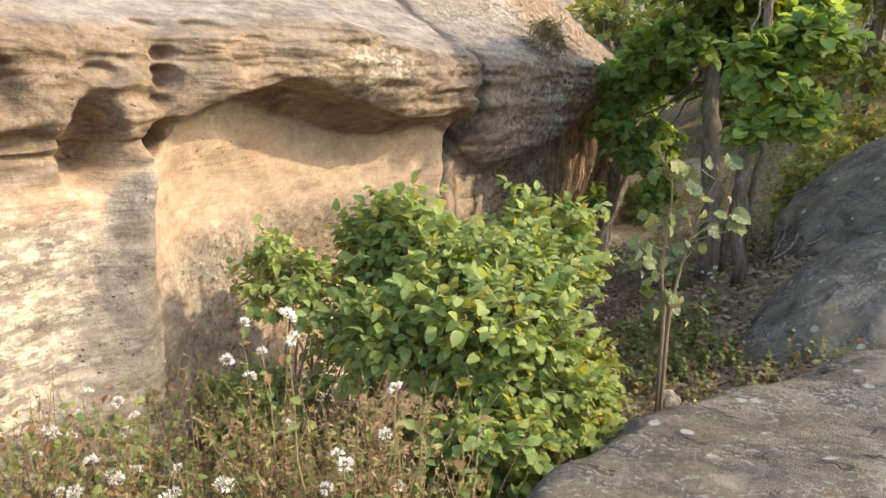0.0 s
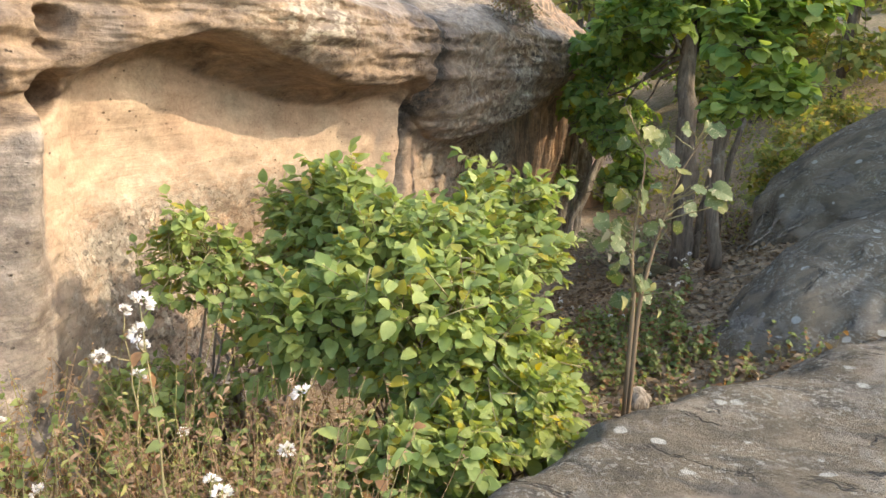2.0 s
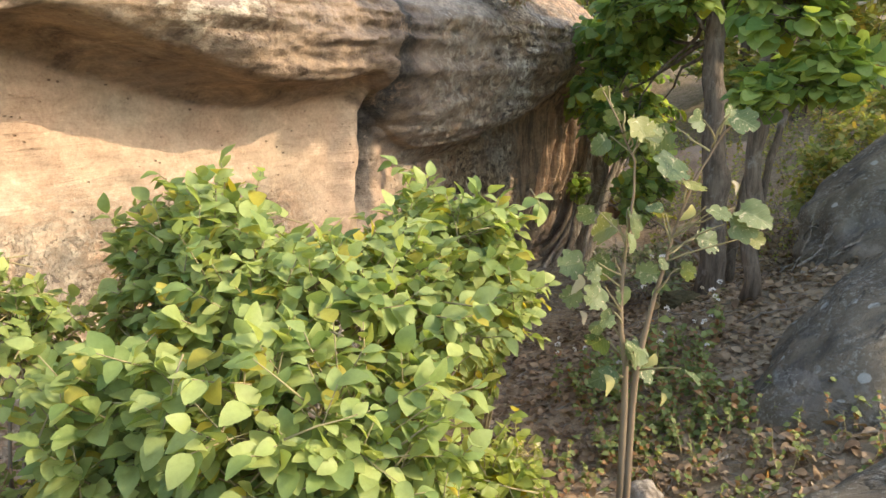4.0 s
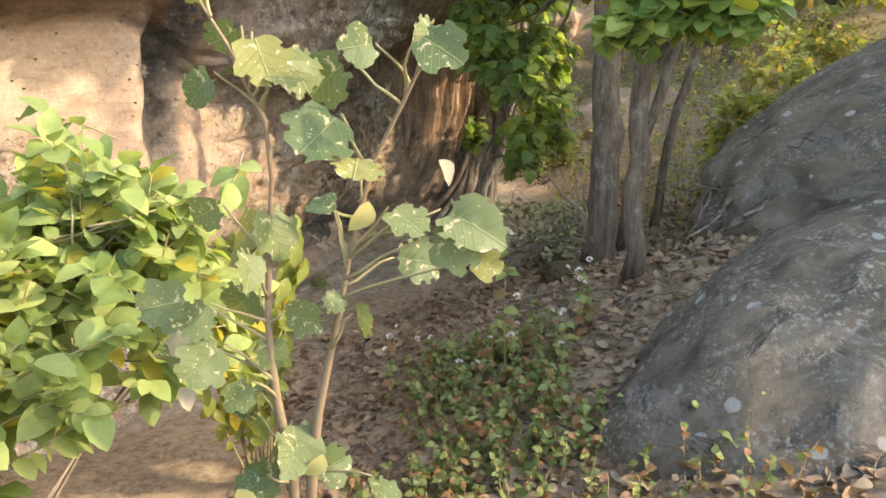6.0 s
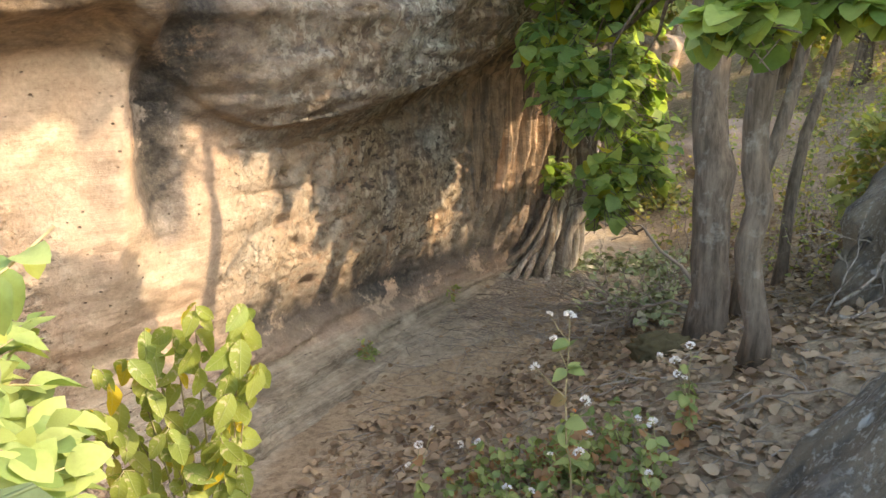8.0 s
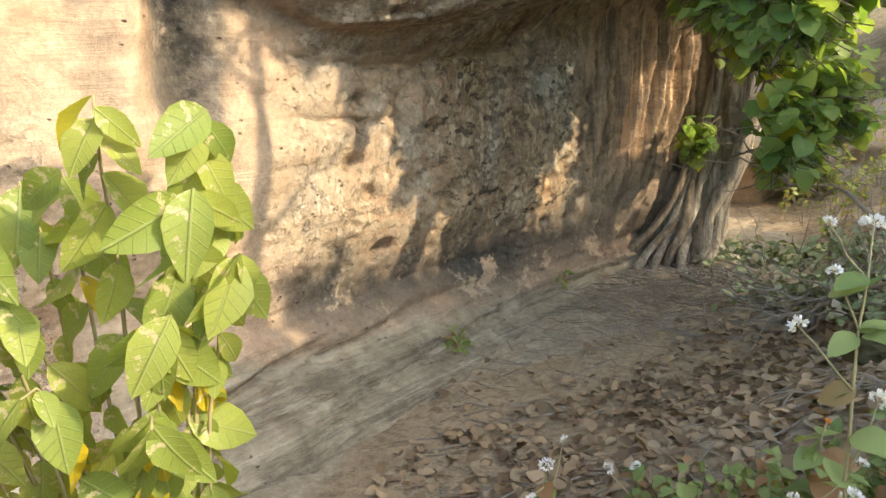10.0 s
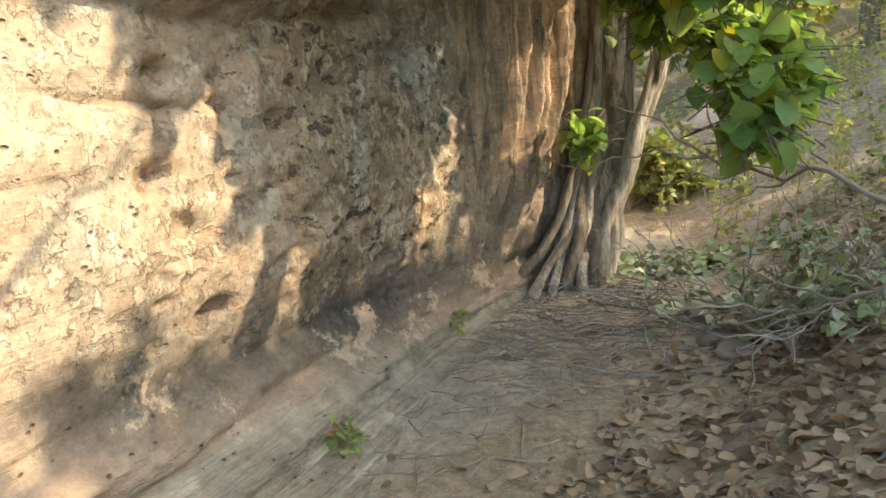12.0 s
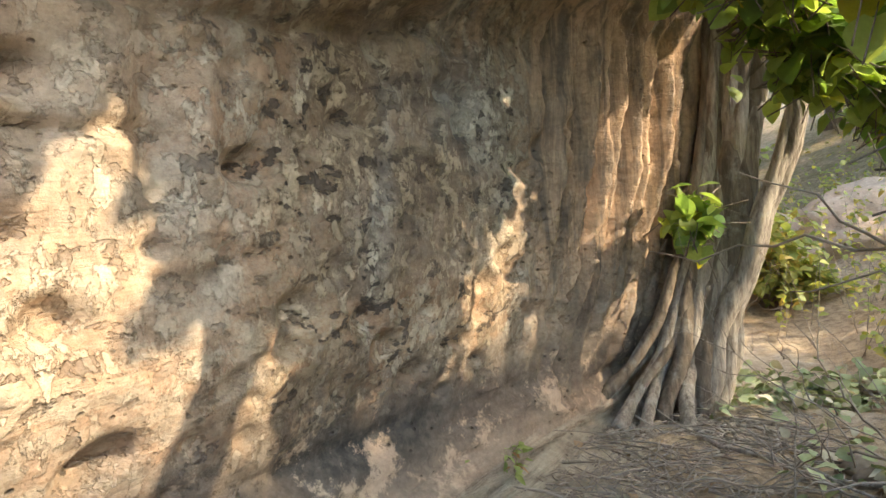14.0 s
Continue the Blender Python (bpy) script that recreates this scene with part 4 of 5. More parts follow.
bush("big leafy green bush in full sun before the rock shelter", on_ground(0.25, 4.4),
     [((0.15, 4.6, 0.08), (0.85, 0.8, 0.68)), ((0.75, 5.2, 0.12), (0.55, 0.65, 0.58)), ((0.35, 3.9, -0.12), (0.65, 0.5, 0.55)), ((-0.35, 4.95, 0.15), (0.6, 0.6, 0.55)), ((0.72, 3.95, -0.5), (0.45, 0.5, 0.42)), ((0.2, 3.45, -0.5), (0.45, 0.4, 0.38)), ((-0.3, 4.1, -0.15), (0.5, 0.45, 0.5))],
     1850, 7, 0.086, FINE_OVAL, M_BUSH, 31, single=300, stems=26)
bush("straggling green bush with small leaves beside the rock wall", on_ground(-0.95, 4.5), [((-1.0, 4.55, 0.05), (0.5, 0.45, 0.42)), ((-0.55, 4.35, -0.3), (0.45, 0.4, 0.4)), ((-1.2, 4.3, -0.65), (0.5, 0.4, 0.3))], 300, 7, 0.07, OVAL, M_BUSH, 32, single=80)
bush("small-leaved yellowish creeper spilling over the bush", on_ground(0.7, 3.75), [((0.68, 3.8, -0.42), (0.42, 0.42, 0.45)), ((0.95, 4.15, -0.4), (0.3, 0.4, 0.35)), ((0.4, 3.5, -0.45), (0.35, 0.3, 0.4))], 380, 8, 0.055, OVAL, M_YOUNG, 36, single=60)
for i, (x, y, w, h) in enumerate(((5.6, 10.6, 0.7, 0.6), (6.6, 12.0, 0.9, 0.8), (7.6, 13.2, 0.9, 0.8), (3.9, 14.2, 0.6, 0.5), (8.3, 11.2, 0.9, 0.8))):
    z = ground_at(x, y)
    bush("sunlit yellow-green shrub on the far slope", (x, y, z - 0.05), [((x, y, z + h * 0.7), (w, w * 0.8, h)), ((x + 0.5 * w, y, z + h * 0.4), (w * 0.7, w * 0.6, h * 0.6))], 150, 7, 0.11, OVAL, M_FAR, 120 + i, stems=8, group="shrubs of the far slope")
bush("low dark green shrub at the foot of the rock wall", on_ground(-1.5, 4.6), [((-1.5, 4.6, -0.75), (0.35, 0.3, 0.25))], 60, 6, 0.07, OVAL, M_BUSH, 33, single=30, stems=6)

bush("dry reddish brush growing on the brow of the rock", (1.12, 9.42, 1.75), [((1.3, 9.35, 2.02), (0.34, 0.3, 0.22)), ((1.45, 9.25, 1.85), (0.2, 0.2, 0.2))], 110, 5, 0.05, OVAL, M_DRY, 37, single=30, stems=12)

# ---- the sapling with large leaves ----


def sapling():
    rng = np.random.default_rng(5)
    base = np.array(on_ground(1.47, 4.45))
    root = thing("sapling", "tall sapling with large ragged pale green leaves", "sapling", tuple(base))
    stems = ([(1.47, 4.45, base[2]), (1.47, 4.45, -0.11), (1.44, 4.45, 0.21), (1.44, 4.45, 0.5), (1.47, 4.45, 0.79), (1.4, 4.46, 0.95), (1.33, 4.46, 1.08)],
             [(1.49, 4.45, base[2]), (1.50, 4.45, -0.1), (1.54, 4.45, 0.19), (1.6, 4.45, 0.47), (1.66, 4.44, 0.71), (1.76, 4.42, 0.91), (1.79, 4.40, 0.97)])
    for line in stems:
        p = np.asarray(line) - base
        t = np.linspace(0, 1, 14)
        p = np.stack([np.interp(t, np.linspace(0, 1, len(p)), p[:, k]) for k in range(3)], 1)
        v, f = tube(p + rng.normal(0, 0.004, p.shape), np.interp(t, [0, 0.3, 0.5, 1], [0.019, 0.011, 0.006, 0.0025]), 8)
        part_mesh("stem", mesh_of("stem", v, f, M_CANE), root)
    blades = []
    for k in range(5):
        rings, seg, pts = 6, 26, [(0.0, 0.0, 0.0)]
        for r in range(1, rings + 1):
            for a in range(seg):
                t = 2 * math.pi * a / seg
                rad = r / rings * (1 + (0.26 * noise.noise(Vector((math.cos(t) * 1.7, math.sin(t) * 1.7, k * 5))) + 0.03 * math.sin(t * 9 + k)) * (r / rings) ** 2)
                x, y = 0.5 - 0.5 * rad * math.cos(t), 0.47 * rad * math.sin(t) * (1 - 0.12 * math.cos(t))
                if abs(t - 0) < 0.3 or abs(t - 2 * math.pi) < 0.3:
                    x += 0.10 * rad
                z = (0.10 + 0.05 * k) * abs(y) - (0.10 + 0.05 * k) * x * x + 0.05 * noise.noise(Vector((x * 3, y * 3, k * 4)))
                pts.append((x, y, z))
        f = [[0, 1 + a, 1 + (a + 1) % seg] for a in range(seg)]
        for r in range(rings - 1):
            for a in range(seg):
                p, q = 1 + r * seg + a, 1 + r * seg + (a + 1) % seg
                if not (r == rings - 2 and noise.noise(Vector((a * 0.7, k * 3.1, 2.0))) > 0.16):
                    f.append([p, p + seg, q + seg, q])
        pts[0] = (0.5, 0.0, -0.03)
        blades.append(mesh_of("leaf", pts, f, M_BIG))
    # the blades: across, height, length; each hangs on a stalk from the nearer stem
    leaves = ((1.47, 0.93, 0.13), (1.53, 0.9, 0.12), (1.42, 0.9, 0.1), (1.33, 1.05, 0.08), (1.33, 0.87, 0.1), (1.57, 0.8, 0.16), (1.64, 0.74, 0.13), (1.8, 0.96, 0.12), (1.65, 0.96, 0.09), (1.87, 0.63, 0.16), (1.74, 0.64, 0.11), (1.77, 0.5, 0.13), (1.47, 0.58, 0.14), (1.37, 0.54, 0.15), (1.36, 0.39, 0.15), (1.23, 0.44, 0.13), (1.24, 0.3, 0.11), (1.38, 0.14, 0.15), (1.49, 0.08, 0.14), (1.38, -0.04, 0.14), (1.65, 0.42, 0.09), (1.52, 0.4, 0.11), (1.30, 0.6, 0.1), (1.56, -0.02, 0.12), (1.44, 0.3, 0.1))
    more = [(x + rng.normal(0, 0.07), z + rng.normal(0, 0.06), size * rng.uniform(0.6, 0.9)) for x, z, size in leaves if size > 0.1]
    for i, (x, z, size) in enumerate(list(leaves) + more):
        line = np.asarray(stems[1 if x > 1.55 else 0])
        low = max(z - rng.uniform(0.02, 0.12), -0.2)
        at = np.array([np.interp(low, line[:, 2], line[:, 0]), 4.45, low])
        mid = np.array([x, 4.45 + rng.uniform(-0.12, 0.1), z])
        way = (mid - at) * [1, 1, 0.4] + rng.normal(0, 0.03, 3) + [0, -0.02, -0.05 - 0.05 * rng.random()]
        way /= np.linalg.norm(way)
        tip = mid - way * size * 0.5
        v, f = tube(bent(at - base, tip - base, 0.004, 5, rng), np.linspace(0.0045, 0.0022, 5), 5)
        stalk = part_mesh("stalk", mesh_of("stalk", v, f, M_STEM), root)
        up = np.array([[0.45, -0.75, 0.55]]) + rng.normal(0, 0.3, (1, 3))
        leaf_parts(stalk, "leaf", [blades[i % 5]], [tip - base], turns(way[None], up), [size * 0.88])
    curled = mesh_of("withered_leaf", *leaf_shape(0.7, 0.22, 0.35, False, True), M_PALE)
    for k, at in enumerate(((1.80, 4.42, 0.74), (1.66, 4.40, 0.66), (1.26, 4.42, 0.40), (1.26, 4.36, 0.27), (1.55, 4.36, 0.1), (1.36, 4.35, 0.02), (1.58, 4.36, -0.06))):
        way = np.array([[math.cos(k * 2.3) * 0.6, -0.3, -0.8]])
        leaf_parts(root, "withered_leaf", [curled], [np.array(at) - base], turns(way, np.array([[0.6, -0.6, 0.4]])), [0.055 + 0.015 * (k % 3)])


sapling()

# ---- the young plant that brushes the lens ----
def young_shrub():
    rng = np.random.default_rng(41)
    base = np.array(on_ground(0.95, 6.3))
    root = thing("shrub", "young shrub with drooping yellow-green leaves over the path", "shrub", tuple(base))
    blades = [mesh_of("leaf", *leaf_shape(w, 0.1, dr, False, True), M_YOUNG) for w, dr in ((0.54, 0.15), (0.62, 0.28), (0.5, 0.4))]
    tips = ((1.24, 6.18, 0.10), (1.20, 6.26, -0.04), (1.10, 6.14, 0.13), (0.98, 6.2, 0.02), (0.86, 6.1, -0.04), (1.18, 6.12, -0.18), (0.98, 6.05, -0.28), (0.82, 6.0, -0.42), (1.08, 6.2, -0.5), (0.72, 6.05, -0.2), (0.95, 6.0, -0.6), (0.66, 5.95, -0.62), (1.26, 6.2, -0.10), (1.14, 6.1, -0.34), (0.9, 6.12, -0.16), (0.78, 5.98, -0.5), (0.85, 6.25, 0.0), (0.7, 6.15, -0.1), (0.6, 6.1, -0.26), (0.72, 6.2, -0.34), (1.22, 6.15, 0.0))
    for k, tip in enumerate(tips):
        tip = np.array(tip) - base
        t = np.linspace(0, 1, 12)[:, None]
        line = np.array([0.03 * math.cos(k), 0.03 * math.sin(k), 0.0]) * (1 - t) + tip * t
        line[:, 2] += 0.24 * np.sin(np.pi * t[:, 0] ** 1.8)
        line += rng.normal(0, 0.003, line.shape)
        v, f = tube(line, np.linspace(0.006, 0.0018, 12), 6)
        stem = part_mesh("stem", mesh_of("stem", v, f, M_STEM), root)
        n = 19
        s = np.linspace(0.34, 1.0, n)
        at = np.stack([np.interp(s, t[:, 0], line[:, q]) for q in range(3)], 1)
        side = np.where(np.arange(n) % 2 == 0, 1.0, -1.0)[:, None]
        along = line[-1] - line[6]
        across = np.cross(along, [0, 0, 1.0])
        across = across / (np.linalg.norm(across) + 1e-6)
        way = across * side * 0.7 + along / np.linalg.norm(along) * 0.5 + np.array([0, 0, -1.5]) + rng.normal(0, 0.3, (n, 3))
        up = np.array([[0.6, -0.7, 0.35]]) + rng.normal(0, 0.42, (n, 3))
        leaf_parts(stem, "leaf", blades, at, turns(way, up), rng.uniform(0.06, 0.13, n))


young_shrub()

# ---- the strangling tree on the rock, with its roots ----


def root_tree():
    rng = np.random.default_rng(8)
    base = np.array((2.5, 12.1, -1.7))
    root = thing("tree", "old pale-barked tree clasping the rock with braided roots", "tree", tuple(base))
    lines = []
    for i in range(9):
        f, w = i / 8, rng.normal(0, 0.02, 5)
        lines.append(([(1.88 + 0.62 * f + w[0], 11.82 + 0.14 * math.sin(i * 2.1), -1.70), (2.26 + 0.32 * f + w[1], 11.98 + 0.07 * math.sin(i * 1.7), -1.38), (2.56 + 0.16 * f + w[2], 12.1, -0.95), (2.74 + 0.14 * f + w[3], 12.2, -0.3), (2.84 + 0.12 * f + w[4], 12.25, 0.4), (2.95, 12.25, 1.6)], rng.uniform(0.022, 0.05), M_TRUNK if i % 3 == 0 else M_ROOT))
    for i in range(4):
        f, w = i / 3, rng.normal(0, 0.015, 5)
        lines.append(([(2.60 + 0.18 * f + w[0], 11.95 + 0.06 * i, -1.76), (2.74 + 0.14 * f + w[1], 12.02 + 0.04 * i, -1.36), (2.86 + 0.10 * f + w[2], 12.06 + 0.03 * i, -1.05), (3.03 + 0.07 * f, 12.06 + 0.03 * i, -0.62), (3.18 + 0.06 * f, 12.08, -0.18), (3.4, 12.1, 0.6)], (0.055, 0.035, 0.06, 0.045)[i], M_ROOT))
    for i in range(7):
        f, w = i / 6, rng.normal(0, 0.02, 4)
        lines.append(([(2.40 + 0.36 * f + w[0], 12.0 + 0.1 * math.sin(i * 2.6), -1.74), (2.60 + 0.26 * f + w[1], 12.1, -1.25), (2.78 + 0.2 * f + w[2], 12.16, -0.7), (2.90 + 0.2 * f + w[3], 12.2, -0.1), (2.98 + 0.2 * f, 12.22, 0.5), (3.05 + 0.2 * f, 12.25, 1.4)], (0.05, 0.07, 0.04, 0.06, 0.08, 0.05, 0.06)[i], M_TRUNK if i in (1, 2, 4) else M_ROOT))
    lines.append(([(2.52, 12.3, -1.76), (2.66, 12.32, -1.2), (2.8, 12.32, -0.6), (2.95, 12.3, 0.2), (3.05, 12.3, 1.6)], 0.11, M_TRUNK))
    for line, r, mat in lines:
        p = np.asarray(line) - base
        t = np.linspace(0, 1, 22)
        p = np.stack([np.interp(t, np.linspace(0, 1, len(p)), p[:, k]) for k in range(3)], 1)
        p = blur(p, 2, 0) + 0.012 * np.stack([np.sin(t * 19 + r * 90 + k) for k in range(3)], 1) + 0.04 * fractal(p + r * 40, (1.6, 1.6, 1.6), 3)[:, None] * [1, 0.6, 0]
        rad = r * (1.15 - 0.35 * t) * (1 + 0.12 * np.sin(t * 23 + r * 200) + 0.35 * fractal(p + r * 70, (2.5, 2.5, 2.5), 3))
        v, f = tube(p, rad, 10)
        part_mesh("root_strand", mesh_of("root_strand", v, f, mat), root)
    for i in range(26):
        a = rng.uniform(-2.9, -0.4)
        s = np.array([rng.uniform(-0.5, 0.35), rng.uniform(-0.35, -0.15), 0.0])
        e = s + np.array([math.cos(a), math.sin(a), 0]) * rng.uniform(0.3, 1.1)
        p = bent(s, e, 0.03, 9, rng)
        p[:, 2] = [ground_at(q[0] + base[0], q[1] + base[1]) - base[2] + 0.012 for q in p]
        v, f = tube(p, np.linspace(0.011, 0.004, 9), 6)
        part_mesh("surface_root", mesh_of("surface_root", v, f, M_ROOT), root)


root_tree()
boulder("boulder", (4.3, 15.8, -1.3), (1.2, 0.8, 0.7), (0, 0, 20), 5, "sunlit orange sandstone block beyond the tree", M_WALL, 0.2)
boulder("boulder", (6.1, 15.6, -1.1), (1.5, 0.9, 0.85), (0, 0, 12), 7, "low sunlit peach sandstone outcrop on the far slope", M_WALL, 0.22)
boulder("boulder", (3.5, 14.6, -1.2), (0.55, 0.5, 0.85), (0, 0, 50), 6, "dark sandstone block in the shade of the wall", M_WALL, 0.2)

bush("heap of cut leafy brush beside the stout tree", on_ground(3.3, 9.95), [((3.3, 9.9, -1.28), (0.4, 0.5, 0.26)), ((3.5, 10.5, -1.2), (0.35, 0.45, 0.3)), ((3.15, 10.4, -1.45), (0.35, 0.4, 0.18))], 75, 6, 0.07, OVAL, M_CUT, 37, stems=16, shell=0.1)

# ---- weeds ----


def flower_head(rng):
    """A fluffy head of small florets."""
    way = rng.normal(0, 1, (70, 3))
    way[:, 2] = np.abs(way[:, 2]) * 0.7
    way /= np.linalg.norm(way, axis=1)[:, None]
    return spread(leaf_shape(0.5, 0.1, 0.2), way * 0.45, turns(way, rng.normal(0, 1, (70, 3))), rng.uniform(0.25, 0.5, 70))


HEADS = [mesh_of("flower_head", *flower_head(np.random.default_rng(k)), M_PETAL) for k in range(3)]
LANTANA = mesh_of("flower_head", *flower_head(np.random.default_rng(9)), M_ORANGE)
WEED_LEAVES = [mesh_of("leaf", *leaf_shape(w, 0.1, 0.2, False, True), M_WEED) for w in (0.55, 0.7, 0.8)]


def flowering_weed(x, y, height, heads, seed, lean=(0, 0), leaf=0.06, head=0.03, petals=None, label="", leaves=16, stem_mat=None):
    rng = np.random.default_rng(seed)
    base = np.array((x, y, ground_at(x, y) - 0.02))
    root = thing("weed", label or "tall weed with fluffy white flower heads", "weed", tuple(base), "flowering weeds")
    top = np.array([lean[0], lean[1], height])
    main = bent((0, 0, 0), top, 0.012, 10, rng)
    v, f = tube(main, np.linspace(0.006, 0.002, 10), 6)
    tips = [(top * 1.0, part_mesh("stem", mesh_of("stem", v, f, stem_mat or M_STEM), root))]
    for k in range(heads - 1):
        s = main[rng.integers(4, 9)]
        e = s + np.array([rng.normal(0, 0.09), rng.normal(0, 0.09), rng.uniform(0.05, 0.16)])
        v, f = tube(bent(s, e, 0.006, 5, rng), np.linspace(0.003, 0.0015, 5), 5)
        tips.append((e, part_mesh("stem", mesh_of("stem", v, f, stem_mat or M_STEM), root)))
    for k, (tip, stem) in enumerate(tips):
        ob = new("flower_head", (petals or HEADS)[k % len(petals or HEADS)])
        ob.parent = stem
        ob.matrix_basis = Matrix.Translation(tip) @ pose(0, 0, 0, rng.uniform(-40, 40), rng.uniform(-40, 40), rng.uniform(0, 360)) @ Matrix.Scale(head * rng.uniform(0.7, 1.2), 4)
    at = np.array([main[rng.integers(1, 9)] + rng.normal(0, 0.006, 3) for _ in range(leaves)])
    way = rng.normal(0, 1, (leaves, 3)) * [1, 1, 0.3] + [0, 0, -0.2]
    leaf_parts(root, "leaf", WEED_LEAVES, at, turns(way, np.array([[0.1, -0.2, 1.0]]) + rng.normal(0, 0.3, (leaves, 3))), leaf * rng.uniform(0.6, 1.3, leaves))
    return root


w_rng = np.random.default_rng(61)
for i, (x, y, h, n) in enumerate(((-0.56, 2.56, 1.30, 2), (-1.05, 3.4, 1.1, 3), (-0.8, 3.2, 0.95, 2), (-0.45, 2.5, 0.75, 3), (-0.18, 2.75, 0.85, 3), (-1.9, 3.6, 0.65, 3), (-1.75, 3.5, 0.5, 3), (-2.1, 3.3, 0.45, 4), (-1.5, 2.9, 0.42, 4), (-1.7, 2.7, 0.35, 4), (-1.25, 2.5, 0.4, 4), (-2.2, 3.7, 0.5, 4), (-0.95, 2.7, 0.5, 3), (-1.3, 3.2, 0.4, 3))):
    flowering_weed(x, y, h, n, 200 + i, (w_rng.normal(0, 0.05), w_rng.normal(0, 0.05)), 0.05, 0.042)
for i, (x, y, h, n, l) in enumerate(((2.31, 6.9, 1.05, 5, 0.075), (2.85, 7.25, 0.42, 3, 0.07), (2.95, 7.35, 0.5, 3, 0.07), (1.62, 7.15, 0.5, 3, 0.06), (2.05, 6.9, 0.3, 2, 0.05), (2.25, 7.0, 0.35, 3, 0.06), (1.9, 7.5, 0.25, 2, 0.05), (2.7, 6.9, 0.38, 3, 0.06))):
    flowering_weed(x, y, h, n, 260 + i, (w_rng.normal(0, 0.03), w_rng.normal(0, 0.03)), l, 0.03, leaves=22)
flowering_weed(2.38, 7.2, 0.42, 1, 280, (0, 0), 0.1, 0.016, [LANTANA], "low green herb with a small orange flower", 34)
flowering_weed(1.75, 7.35, 0.16, 1, 281, (0, 0), 0.07, 0.014, [LANTANA], "low green herb with a small orange flower", 16)


def weed_patch(name, label, count, region, height, leaf, mats, seed, per=9, lean=0.2, shape=NARROW, lift=0.0):
    """Many thin stems with small leaves or seed spikes: one mesh of stems, one of leaves."""
    rng = np.random.default_rng(seed)
    root = tagged(thing(name, label, "weeds"), kind="stuff")
    stems, at, way = [], [], []
    n = 0
    while n < count:
        x, y = rng.uniform(region[0], region[1]), rng.uniform(region[2], region[3])
        if len(region) > 4 and not region[4](x, y):
            continue
        n += 1
        h = height * rng.uniform(0.45, 1.25)
        z = ground_at(x, y) + lift
        line = bent((x, y, z - 0.02 - lift), (x + rng.normal(0, lean) * h, y + rng.normal(0, lean) * h, z + h), 0.006, 5, rng)
        stems.append(tube(line, np.linspace(0.0035, 0.0014, 5), 3))
        f = rng.uniform(0.15, 1.0, per)
        at.append(np.stack([np.interp(f, np.linspace(0, 1, 5), line[:, k]) for k in range(3)], 1))
        way.append(rng.normal(0, 1, (per, 3)) * [1, 1, 0.5])
    at, way = np.vstack(at), np.vstack(way)
    v, f = joined(stems)
    part_mesh("stems", mesh_of("stems", v, f, mats[0]), root, kind="stuff")
    v, f = spread(shape, at, turns(way, np.array([[0.1, -0.2, 1.0]]) + rng.normal(0, 0.4, (len(at), 3))), leaf * rng.uniform(0.5, 1.4, len(at)))
    part_mesh("leaves", mesh_of("leaves", v, f, mats[1]), root, kind="stuff")
    return root


def off_slab(x, y):
    return y > np.interp(x, [-2.2, -0.5, 0.46, 1.1, 2.26, 3.0], [-3, 0.8, 3.0, 3.8, 4.6, 4.8]) + 0.05


weed_patch("dry_weeds", "reddish-brown dry weeds with seed spikes", 620, (-3.2, 0.25, 1.7, 4.2, off_slab), 0.62, 0.028, (M_DRY, M_DRY), 301, 16, 0.3)
weed_patch("green_weeds", "mixed low green and yellowing weeds", 700, (-3.4, 0.2, 1.7, 4.3, off_slab), 0.48, 0.045, (M_STEM, M_WEED), 302, 10, 0.25, OVAL)
weed_patch("dry_weeds", "thicket of dry weeds with pale stalks", 150, (-0.9, -0.1, 2.5, 3.4, off_slab), 0.75, 0.03, (M_DRY, M_DRY), 303, 20, 0.35)
weed_patch("green_weeds", "low green herbs on the gully bank", 330, (1.75, 2.75, 5.9, 7.5), 0.2, 0.045, (M_STEM, M_WEED), 304, 9, 0.3, OVAL)
weed_patch("green_weeds", "small herbs among the dry leaves", 150, (1.3, 3.3, 4.9, 6.2), 0.2, 0.04, (M_STEM, M_WEED), 305, 8, 0.3, OVAL)
weed_patch("dry_weeds", "dry brush on the far slope", 500, (3.6, 9.5, 12.2, 17.0), 0.8, 0.06, (M_TWIG, M_FAR), 307, 14, 0.35, OVAL)
weed_patch("dry_weeds", "dry brush on the bank behind the boulders", 350, (4.3, 8.5, 8.5, 12.5), 0.55, 0.045, (M_TWIG, M_FAR), 308, 10, 0.4, OVAL)
weed_patch("grass_tufts", "small green grass tufts along the foot of the wall", 45, (1.28, 1.5, 10.95, 11.2), 0.11, 0.06, (M_STEM, M_WEED), 309, 9, 0.5, lift=0.06)
weed_patch("grass_tufts", "small green grass tufts along the foot of the wall", 35, (0.75, 0.92, 9.55, 9.7), 0.11, 0.06, (M_STEM, M_WEED), 310, 9, 0.5, lift=0.06)

# ---- dry leaves and sticks on the floor ----


